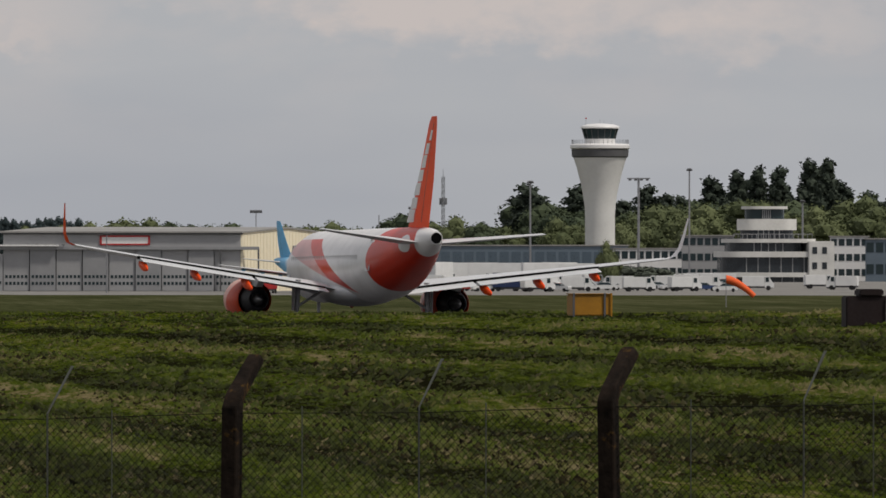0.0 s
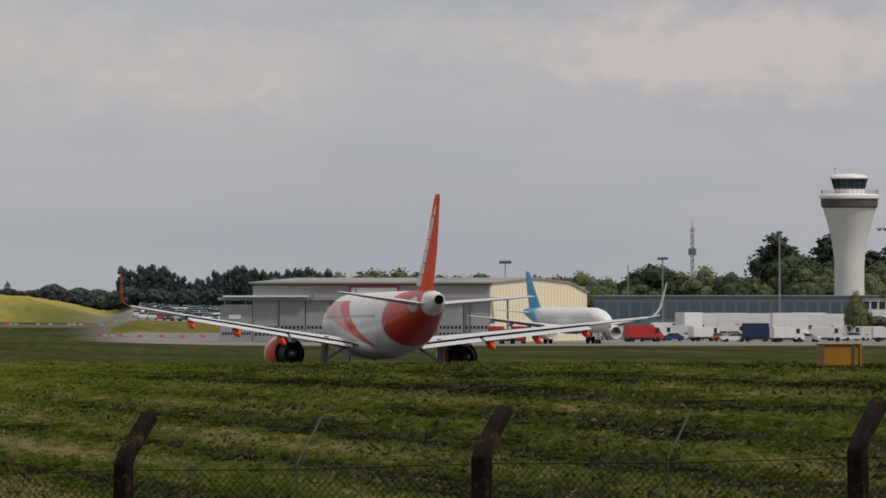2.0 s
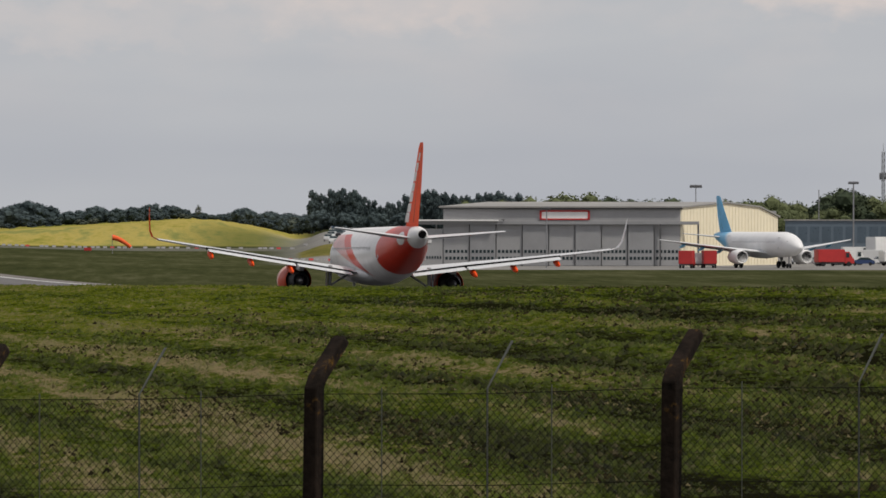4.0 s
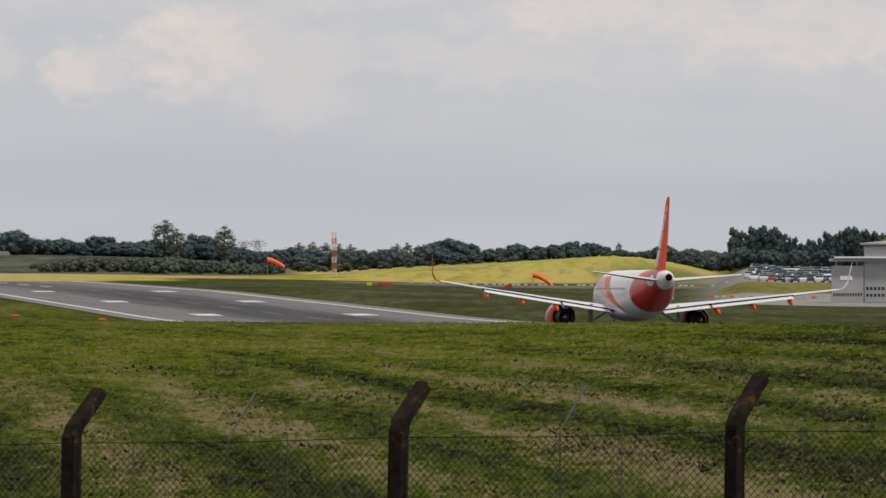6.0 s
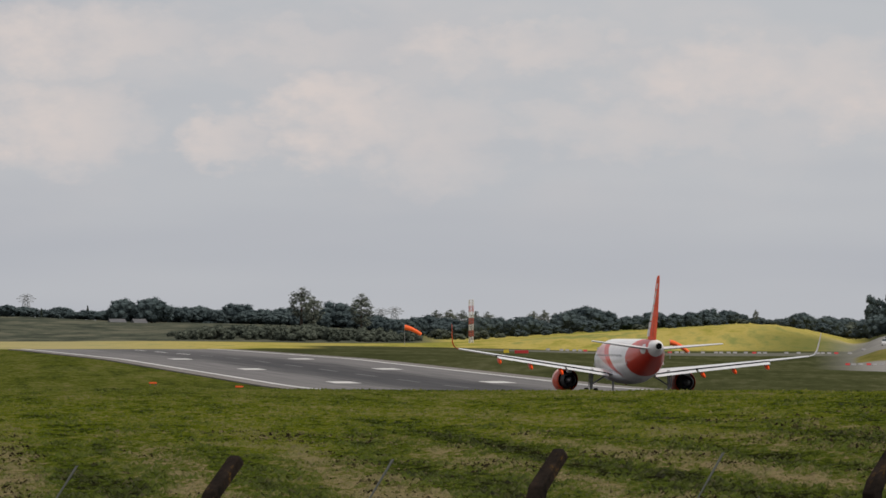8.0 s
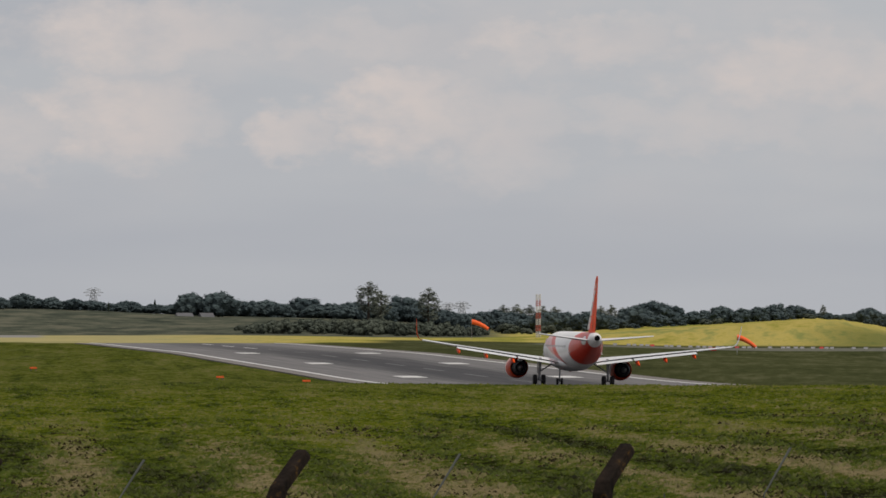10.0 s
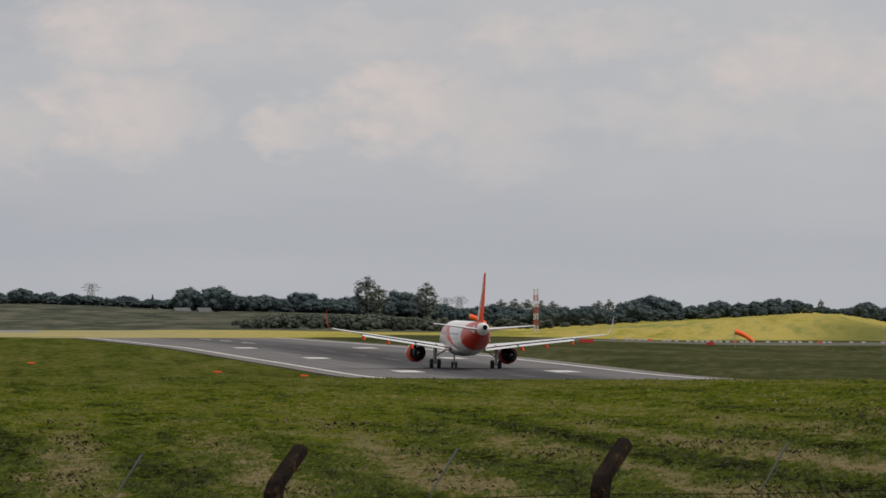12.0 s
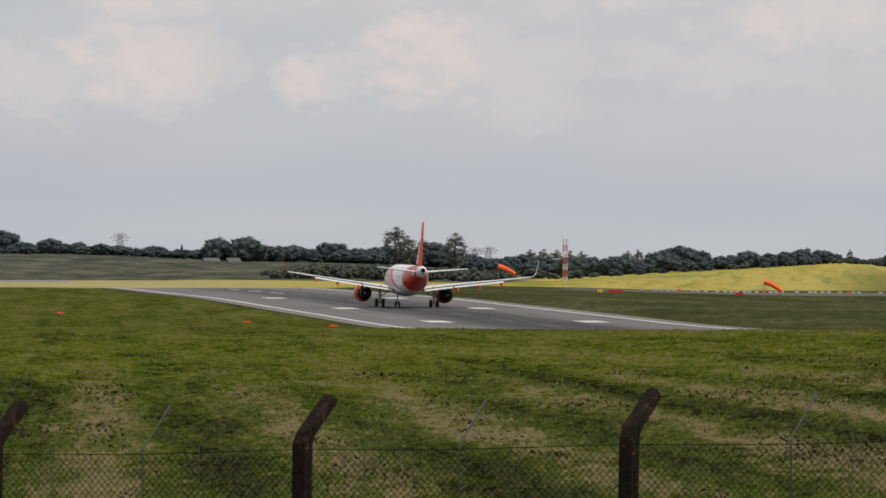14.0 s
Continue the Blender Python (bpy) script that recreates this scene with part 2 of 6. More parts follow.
# ---- ground ----
B = radians(7.173)
RX = 99.64
PROFILE_S = (-4000, 0, 300, 500, 583, 672, 773, 876, 1030, 1130, 1228, 1370, 1645, 2700, 6000)
PROFILE_Z = (3.4, 3.4, 3.1, 2.45, 1.61, 0.74, 0.12, -0.09, -0.02, 0.52, 1.02, 1.75, 2.25, 2.3, 2.3)


def sm(x, a, b):
    t = np.clip((np.asarray(x, float) - a) / (b - a), 0, 1)
    return t * t * (3 - 2 * t)


def runway_z(s):
    return (np.interp(s - 25, PROFILE_S, PROFILE_Z) + np.interp(s, PROFILE_S, PROFILE_Z) * 2 + np.interp(s + 25, PROFILE_S, PROFILE_Z)) / 4


def runway_xy(s, o):
    return RX - s * math.sin(B) + o * math.cos(B), s * math.cos(B) + o * math.sin(B)


def ground_z(x, y):
    """The lie of the land: a bank under the eye, a field that rises to a brow, the runway in its dip, the far meadow and the slope behind it."""
    x, y = np.asarray(x, float), np.asarray(y, float)
    r = np.hypot(x, y)
    az = np.degrees(np.arctan2(x, y))
    azc = np.clip(az, -9, 10)
    s = -(x - RX) * math.sin(B) + y * math.cos(B)
    o = (x - RX) * math.cos(B) + y * math.sin(B)
    den = np.maximum(np.tan(np.radians(azc)) * 0.992 + 0.1249, 0.01)
    rc = 54.6 / den
    rc = 560 - np.log1p(np.exp((560 - np.minimum(rc, 1500)) / 40)) * 40
    rc = np.maximum(rc, 185)
    zc = 7.7 - np.interp(az, (-3.0, -1.5, 3.2, 5.0), (0.00806, 0.00832, 0.00834, 0.00816)) * rc
    near = 3.95 + (zc - 3.95) * np.clip((r - 77) / (rc - 77), 0, 1)
    near = near + 2.15 * (1 - sm(r, 8, 58))
    bumps = (np.sin(x * 0.31 + y * 0.11) * np.sin(y * 0.09 - x * 0.13) + 0.6 * np.sin(x * 0.83 + 1.3) * np.sin(y * 0.21 + 0.4)) * 0.05
    near = near + bumps * sm(r, 60, 110) * (1 - sm(r, rc * 0.86, rc * 0.97))
    base = runway_z(s)
    right = base + (-0.95 - base) * sm(o, 30, 130)
    right = right + 1.75 * sm(r, 1480, 1950) * (1 - sm(az, 0.9, 1.5)) * sm(o, 30, 110)
    far = np.where(o > 0, right, base + (1 - sm(s, 600, 1400)) * 0.2 * sm(-o, 24, 40))
    # meadow hill
    hill = np.interp(az, (-2.6, -1.5, -0.8, -0.2, 0.27, 0.5, 0.8, 1.1), (0, 1.3, 3.2, 4.6, 5.9, 5.5, 3.3, 0))
    far = far + hill * sm(r, 1930, 2120) * sm(o, 40, 140)
    # rising scrub behind the meadow strip
    far = far + (5.2 + 2.2 * sm(az, -3.5, -5)) * sm(r, 2330, 2720) * (1 - sm(az, -2.7, -1.4))
    far = far + (2.6 * sm(r, 1590, 1740) + 1.6 * sm(r, 1740, 1950)) * sm(az, 0.95, 1.25) * (1 - sm(az, 2.2, 2.7))
    L = 25 + (rc - 185) * 0.5
    z = near + (far - near) * sm(r, rc, rc + L)
    bed = (1 - sm(np.abs(o), 25, 31)) * sm(r, rc + 0.5 * L, rc + L)
    return z - 0.14 * bed


def lumps(x, y, seed):
    """Smooth random heights on a unit grid, from -1 to 1."""
    i, j = np.floor(x).astype(np.int64), np.floor(y).astype(np.int64)
    u, v = x - i, y - j
    u, v = u * u * (3 - 2 * u), v * v * (3 - 2 * v)

    def h(a, b):
        q = (a * 73856093) ^ (b * 19349663) ^ (seed * 83492791)
        q = (q ^ (q >> 13)) * 1274126177 & 0x7FFFFFFF
        return ((q ^ (q >> 16)) & 0xFFFF) / 32767.5 - 1
    top = h(i, j) * (1 - u) + h(i + 1, j) * u
    return top * (1 - v) + (h(i, j + 1) * (1 - u) + h(i + 1, j + 1) * u) * v


def clods(x, y):
    """Tussocks, mown ridges and clods of the rough field."""
    r = np.hypot(x, y)
    o = x * 0.9968 + y * 0.0802
    a = lumps(x / 0.42, y / 2.6, 1) * 0.5 + lumps(x / 1.1, y / 5.0, 2) * 0.6 + lumps(x / 0.2, y / 1.4, 3) * 0.3
    s = -x * 0.0802 + y * 0.9968
    patch = 0.5 + 0.5 * lumps(o / 3.5, s / 50.0, 4)
    ridge = np.sin(o * 1.396 + 1.3 * lumps(x / 15.0, y / 60.0, 5)) * 0.025
    return (a * (0.028 + 0.068 * patch) + ridge) * sm(r, 90, 130) * (1 - sm(r, 430, 620))


def gz(x, y):
    return float(ground_z(x, y))


def field_colour(m, P):
    """Rough pasture: lush bands, straw along the mown swaths, dark soil, and dimmer light put into one side."""
    sep = m.node("ShaderNodeSeparateXYZ")
    m.link(P, sep.inputs[0])
    X, Y = sep.outputs[0], sep.outputs[1]
    # the mown swaths run 4.6 degrees off the line of sight, 4.5 m apart
    o = m.math("ADD", m.math("MULTIPLY", X, 0.9968), m.math("MULTIPLY", Y, 0.0802))
    s = m.math("ADD", m.math("MULTIPLY", X, -0.0802), m.math("MULTIPLY", Y, 0.9968))
    co = m.node("ShaderNodeCombineXYZ")
    m.link(o, co.inputs[0])
    m.link(s, co.inputs[1])
    C = co.outputs[0]
    big = m.noise(0.16, C, 4, 0.55, (1.0, 0.07, 1.0))
    mid = m.noise(0.8, C, 5, 0.62, (1.0, 0.08, 1.0))
    fine = m.noise(3.2, P, 6, 0.75, (1.0, 0.12, 1.0))
    swath = m.math("SINE", m.math("ADD", m.math("MULTIPLY", o, 1.396), m.math("MULTIPLY", big, 2.6)))
    swath = m.math("MULTIPLY", swath, 0.058)
    r = m.math("SQRT", m.math("ADD", m.math("MULTIPLY", X, X), m.math("MULTIPLY", Y, Y)))
    f = m.math("ADD", m.math("MULTIPLY", big, 0.24), m.math("ADD", m.math("MULTIPLY", mid, 0.28), m.math("MULTIPLY", fine, 0.48)))
    zone = m.step(m.math("ADD", r, m.math("MULTIPLY", m.math("SUBTRACT", big, 0.5), 260.0)), 215.0, 345.0)
    f = m.math("ADD", f, m.math("MULTIPLY", swath, m.math("SUBTRACT", 1.0, m.math("MULTIPLY", zone, 0.85))))
    # dimmer light, away from the runway's far end, put into the turf colour
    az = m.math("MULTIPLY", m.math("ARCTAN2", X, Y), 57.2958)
    dim_side = m.math("MULTIPLY", m.step(az, -0.5, 4.2), m.math("SUBTRACT", 1.0, m.step(az, 20.0, 60.0)))
    f = m.math("SUBTRACT", f, m.math("MULTIPLY", dim_side, 0.060))
    g = m.math("ADD", 0.5, m.math("MULTIPLY", m.math("SUBTRACT", f, 0.5), 1.45))
    lush = m.ramp(g, [(0.37, (0.013, 0.017, 0.004)), (0.43, (0.031, 0.044, 0.005)), (0.49, (0.062, 0.078, 0.006)), (0.55, (0.094, 0.099, 0.014)), (0.62, (0.135, 0.120, 0.052))])
    mown = m.ramp(f, [(0.40, (0.009, 0.009, 0.004)), (0.45, (0.024, 0.031, 0.006)), (0.495, (0.044, 0.061, 0.007)), (0.53, (0.073, 0.075, 0.018)), (0.575, (0.16, 0.128, 0.068))])
    near = m.mix(zone, mown, lush)
    return near, mid, fine, X, Y


def ground_material():
    m = Mat("grass_and_meadow", 0.95, spec=0.0)
    P = m.place()
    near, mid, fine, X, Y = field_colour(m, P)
    r = m.math("SQRT", m.math("ADD", m.math("MULTIPLY", X, X), m.math("MULTIPLY", Y, Y)))
    az = m.math("MULTIPLY", m.math("ARCTAN2", X, Y), 57.2958)
    verge = m.ramp(m.math("ADD", m.math("MULTIPLY", m.noise(0.05, P, 4, 0.6, (1, 0.2, 1)), 0.5), m.math("MULTIPLY", m.noise(0.5, P, 5, 0.7, (1, 0.06, 1)), 0.5)), [(0.36, (0.031, 0.036, 0.015)), (0.5, (0.050, 0.055, 0.023)), (0.62, (0.082, 0.082, 0.042))])
    meadow = m.ramp(m.math("ADD", m.math("MULTIPLY", m.noise(0.02, P, 5, 0.65, (1, 0.16, 1)), 0.65), m.math("MULTIPLY", m.noise(0.25, P, 4, 0.7, (1, 0.1, 1)), 0.35)), [(0.36, (0.11, 0.14, 0.036)), (0.45, (0.23, 0.215, 0.045)), (0.53, (0.37, 0.30, 0.088)), (0.61, (0.20, 0.21, 0.065))])
    meadow = m.mix(m.math("MULTIPLY", m.math("SUBTRACT", 1.0, m.step(az, -4.3, -2.8)), 0.55), meadow, (0.30, 0.27, 0.17))
    scrub = m.ramp(m.noise(0.09, P, 6, 0.7, (1, 0.35, 1)), [(0.36, (0.034, 0.041, 0.032)), (0.5, (0.070, 0.076, 0.056)), (0.62, (0.112, 0.110, 0.080))])
    back = m.math("SUBTRACT", 1.0, m.step(az, -1.9, -1.6))
    slab = m.ramp(m.noise(0.08, P, 4), [(0.3, (0.19, 0.185, 0.175)), (0.7, (0.26, 0.25, 0.235))])
    across = m.math("ADD", m.math("MULTIPLY", m.math("SUBTRACT", X, RX), math.cos(B)), m.math("MULTIPLY", Y, math.sin(B)))
    c = m.mix(m.math("MULTIPLY", m.step(r, 380, 640), m.math("ADD", 0.3, m.math("MULTIPLY", m.step(across, -10.0, 10.0), 0.7))), near, verge)
    left = m.math("SUBTRACT", 1.0, m.step(az, -2.7, -2.4))
    pad = m.math("MULTIPLY", m.math("SUBTRACT", 1.0, m.step(az, -4.8, -4.7)), m.math("MULTIPLY", m.step(r, 2120, 2130), m.math("SUBTRACT", 1.0, m.step(r, 2330, 2345))))
    in_left = m.math("MULTIPLY", m.step(r, 1700, 1740), left)
    in_right = m.math("MULTIPLY", m.step(r, 1925, 1960), m.math("SUBTRACT", 1.0, m.step(az, 0.95, 1.15)))
    c = m.mix(m.math("MAXIMUM", in_left, in_right), c, meadow)
    flank = m.math("MULTIPLY", m.step(m.math("ADD", az, m.math("MULTIPLY", m.noise(0.02, P, 4, 0.6, (1, 0.2, 1)), 0.5)), 0.35, 1.0), m.math("SUBTRACT", 1.0, m.step(m.math("ADD", r, m.math("MULTIPLY", m.noise(0.03, P, 4, 0.6), 60.0)), 2060, 2140)))
    c = m.mix(m.math("MULTIPLY", m.math("MULTIPLY", flank, in_right), 0.75), c, (0.075, 0.095, 0.03))
    c = m.mix(m.math("MULTIPLY", m.step(r, 2300, 2360), back), c, scrub)
    apron = m.math("MULTIPLY", m.step(az, 0.7, 1.25), m.math("MULTIPLY", m.step(r, 1395, 1400), m.math("SUBTRACT", 1.0, m.step(r, 2100, 2110))))
    taxi = m.math("MULTIPLY", m.math("MULTIPLY", m.step(az, -1.6, -1.4), m.math("SUBTRACT", 1.0, m.step(az, 0.9, 1.05))), m.math("MULTIPLY", m.step(r, 1790, 1800), m.math("SUBTRACT", 1.0, m.step(r, 1870, 1880))))
    c = m.mix(m.math("MAXIMUM", pad, m.math("MAXIMUM", apron, m.math("MULTIPLY", taxi, 0.4))), c, slab)
    bank = m.math("MULTIPLY", m.math("MULTIPLY", m.step(az, 0.98, 1.05), m.math("SUBTRACT", 1.0, m.step(az, 2.0, 2.2))), m.math("MULTIPLY", m.step(r, 1640, 1655), m.math("SUBTRACT", 1.0, m.step(r, 1735, 1745))))
    c = m.mix(bank, c, m.mix(0.35, verge, meadow))
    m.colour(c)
    m.relief(m.math("ADD", m.math("MULTIPLY", mid, 0.6), m.math("MULTIPLY", fine, 0.5)), 0.9, 0.25)
    return m.m


def build_ground():
    az = np.unique(np.concatenate([np.arange(-9, -5.4, 0.2), np.arange(-5.4, 8.0, 0.024), np.arange(8.0, 10.01, 0.2), np.arange(-180, -9, 3.0), np.arange(12, 180, 3.0)]))
    rr = np.unique(np.concatenate([np.geomspace(1.5, 120, 40), np.geomspace(120, 620, 430), np.geomspace(620, 700, 12), np.geomspace(700, 2900, 190), np.geomspace(2900, 4900, 12)]))
    A, R = np.meshgrid(np.radians(az), rr)
    x, y = R * np.sin(A), R * np.cos(A)
    z = ground_z(x, y) + clods(x, y)
    na, nr = len(az), len(rr)
    verts = np.column_stack([x.ravel(), y.ravel(), z.ravel()])
    i, j = np.meshgrid(np.arange(nr - 1), np.arange(na), indexing="ij")
    j2 = (j + 1) % na
    faces = np.stack([i * na + j, i * na + j2, (i + 1) * na + j2, (i + 1) * na + j], -1).reshape(-1, 4)
    verts = np.vstack([verts, [[0.0, 0.0, gz(0, 0)]]])
    faces = faces.tolist() + [[na * nr, (k + 1) % na, k] for k in range(na)]
    me = bpy.data.meshes.new("ground")
    me.from_pydata(verts.tolist(), [], faces)
    for p in me.polygons:
        p.use_smooth = True
    me.materials.append(ground_material())
    me.update()
    ob = tagged(new("ground", me), "rough green airfield grass with straw patches and a yellow meadow", "ground", kind="structure")
    return ob


build_ground()


def strip(name, s0, s1, o0, o1, mats, lift=0.0, step=12.0, label="", kind="structure", parent=None, category=""):
    """A flat band along the runway that follows its profile, with a closed edge."""
    n = max(1, int(round((s1 - s0) / step)))
    rings = []
    for k in range(n + 1):
        s = s0 + (s1 - s0) * k / n
        z = float(runway_z(s)) + lift
        a, b = runway_xy(s, o0), runway_xy(s, o1)
        rings.append([(*a, z), (*b, z), (*b, z - 0.3), (*a, z - 0.3)])
    bm = loft(rings)
    if parent is not None:
        return part(name, bm, mats, parent, label)
    return thing(name, bm, mats, label, category or name, kind=kind)


def runway_material():
    m = Mat("runway_asphalt", 0.95, spec=0.12)
    P = m.place()
    sep = m.node("ShaderNodeSeparateXYZ")
    m.link(P, sep.inputs[0])
    X, Y = sep.outputs[0], sep.outputs[1]
    # across and along the runway
    xr = m.math("SUBTRACT", X, RX)
    o = m.math("ADD", m.math("MULTIPLY", xr, math.cos(B)), m.math("MULTIPLY", Y, math.sin(B)))
    s = m.math("ADD", m.math("MULTIPLY", xr, -math.sin(B)), m.math("MULTIPLY", Y, math.cos(B)))
    co = m.node("ShaderNodeCombineXYZ")
    m.link(m.math("MULTIPLY", s, 0.012), co.inputs[0])
    m.link(m.math("MULTIPLY", o, 0.9), co.inputs[1])
    streak = m.noise(1.0, co.outputs[0], 5, 0.6)
    grain = m.noise(0.4, P, 4)
    base = m.ramp(m.math("ADD", m.math("MULTIPLY", streak, 0.7), m.math("MULTIPLY", grain, 0.3)), [(0.35, (0.104, 0.100, 0.100)), (0.62, (0.158, 0.152, 0.150))])
    # tyre rubber either side of the centre line, heaviest over the touchdown stretch
    wob = m.math("ADD", m.math("ABSOLUTE", o), m.math("MULTIPLY", m.math("SUBTRACT", streak, 0.5), 9.0))
    tyre = m.math("SUBTRACT", 1.0, m.step(wob, 3.5, 11.0))
    rub = m.math("MULTIPLY", tyre, m.math("MULTIPLY", m.ramp(streak, [(0.3, (1, 1, 1)), (0.75, (0.7, 0.7, 0.7))]), m.math("SUBTRACT", 1.0, m.math("MULTIPLY", m.step(s, 1250.0, 1600.0), 0.4))))
    worn = m.mix(m.math("MULTIPLY", rub, 0.97), base, (0.036, 0.036, 0.039))
    # paler brownish shoulders outside the edge lines
    m.colour(m.mix(m.math("MULTIPLY", m.step(m.math("ABSOLUTE", m.math("ADD", o, 0.6)), 18.3, 19.2), 0.6), worn, (0.19, 0.17, 0.15)))
    m.relief(grain, 0.2, 0.02)
    return m.m


M_runway = runway_material()
M_mark = painted("worn_white_marking", (0.62, 0.61, 0.59), 0.8, 0.25, 0.8)
M_mark_rubbed = painted("rubber_stained_marking", (0.13, 0.13, 0.13), 0.85, 0.3, 0.8)
runway = strip("runway", 150, 1690, -21.4, 20.5, M_runway, 0.0, 12, "long grey asphalt runway darkened by tyre rubber", category="runway")
for side in (-18.9, 16.7):
    strip("edge_line", 160, 1690, side, side + 0.7, M_mark, 0.02, 12, parent=runway)
for s in (770, 920, 1070, 1220, 1370):
    for o in (-10.9, 7.9):
        strip("touchdown_bar", s - 8.0, s + 8.0, o, o + 3.0, M_mark, 0.025, 6, parent=runway)
for k in range(19):
    s = 530 + k * 60
    strip("centre_dash", s, s + 30, -0.25, 0.25, M_mark if s > 1450 else M_mark_rubbed, 0.02, 8, parent=runway)


# ---- airliner ----
def wing_surface(sections, n=7):
    """A tapered lifting surface from (x, y_lead, chord, z, thickness) sections across the span."""
    rings = []
    for x, yl, c, z, t in sections:
        ring = []
        for k in range(n + 1):
            u = (k / n) ** 1.4
            ring.append((x, yl - u * c, z + t * 0.62 * (math.sqrt(max(u, 0)) * (1 - u) * 1.9 + 0.02)))
        for k in range(n, -1, -1):
            u = (k / n) ** 1.4
            ring.append((x, yl - u * c, z - t * 0.42 * (math.sqrt(max(u, 0)) * (1 - u) * 1.9 + 0.02)))
        rings.append(ring)
    return loft(rings)


def fin_surface(sections, n=6):
    """As wing_surface, but upright: (z, y_lead, chord, thickness)."""
    rings = []
    for z, yl, c, t in sections:
        pts = [((k / n) ** 1.4) for k in range(n + 1)]
        prof = [(t * 0.5 * (math.sqrt(u) * (1 - u) * 1.9 + 0.04), yl - u * c) for u in pts]
        rings.append([(a, y, z) for a, y in prof] + [(-a, y, z) for a, y in reversed(prof)])
    return loft(rings)


def livery_material():
    """White body with a round orange field at the tail and a slanting orange sash."""
    m = Mat("orange_and_white_livery", 0.3, spec=0.25)
    sep = m.node("ShaderNodeSeparateXYZ")
    m.link(m.coords("Object"), sep.inputs[0])
    x, y, z = sep.outputs
    # round field ahead of the tail cone
    dy = m.math("DIVIDE", m.math("ADD", y, 14.0), 4.35)
    dz = m.math("DIVIDE", m.math("SUBTRACT", z, 3.95), 2.75)
    disc = m.math("SUBTRACT", 1.0, m.step(m.math("ADD", m.math("MULTIPLY", dy, dy), m.math("MULTIPLY", dz, dz)), 0.98, 1.02))
    disc = m.math("MULTIPLY", disc, m.step(y, -17.75, -17.65))
    # bare plate round the tailplane root
    py = m.math("DIVIDE", m.math("ADD", y, 16.15), 0.95)
    pz = m.math("DIVIDE", m.math("SUBTRACT", z, 5.0), 0.5)
    plate = m.math("SUBTRACT", 1.0, m.step(m.math("ADD", m.math("MULTIPLY", py, py), m.math("MULTIPLY", pz, pz)), 0.85, 1.0))
    disc = m.math("MULTIPLY", disc, m.math("SUBTRACT", 1.0, plate))
    # wedge over the forward body, its rear edge falling aft
    aft = m.math("SUBTRACT", y, m.math("ADD", -5.0, m.math("MULTIPLY", m.math("SUBTRACT", z, 2.35), 3.3)))
    low = m.math("SUBTRACT", z, m.math("ADD", 2.3, m.math("MULTIPLY", m.math("ADD", y, 5.0), 0.135)))
    wedge = m.math("MULTIPLY", m.step(aft, -0.05, 0.05), m.step(low, -0.03, 0.03))
    wedge = m.math("MULTIPLY", wedge, m.math("SUBTRACT", 1.0, m.step(z, 5.38, 5.44)))
    pale = m.math("MULTIPLY", wedge, m.step(aft, 3.2, 3.3))
    mask = m.math("MAXIMUM", disc, m.math("SUBTRACT", wedge, m.math("MULTIPLY", pale, 0.45)))
    grime = m.noise(0.5, None, 5)
    white = m.ramp(grime, [(0.3, (0.66, 0.65, 0.64)), (0.65, (0.80, 0.79, 0.78))])
    orange = m.ramp(grime, [(0.3, (0.52, 0.024, 0.004)), (0.65, (0.62, 0.032, 0.004))])
    m.colour(m.mix(mask, white, orange))
    return m.m


FUSELAGE = ((17.71, 3.35, 0.06, 0.06), (17.45, 3.37, 0.45, 0.42), (16.9, 3.42, 0.82, 0.80), (16.0, 3.52, 1.20, 1.22), (14.8, 3.66, 1.55, 1.60), (13.2, 3.80, 1.83, 1.90), (11.4, 3.87, 1.975, 2.07), (6, 3.88, 1.975, 2.07), (0, 3.88, 1.975, 2.07), (-5, 3.88, 1.975, 2.07), (-7.5, 3.95, 1.95, 2.0), (-9.5, 4.08, 1.86, 1.86), (-11.5, 4.28, 1.68, 1.66), (-13.5, 4.53, 1.43, 1.42), (-15.5, 4.79, 1.13, 1.14), (-17.2, 5.02, 0.86, 0.88), (-18.6, 5.17, 0.62, 0.64), (-19.4, 5.25, 0.44, 0.46), (-19.8, 5.28, 0.34, 0.36))


# flat black puts shade into the exhaust mouth and the flap slot
M_hollow_black = Mat("hollow_black", 1.0, spec=0.0).colour((0.006, 0.006, 0.006)).m


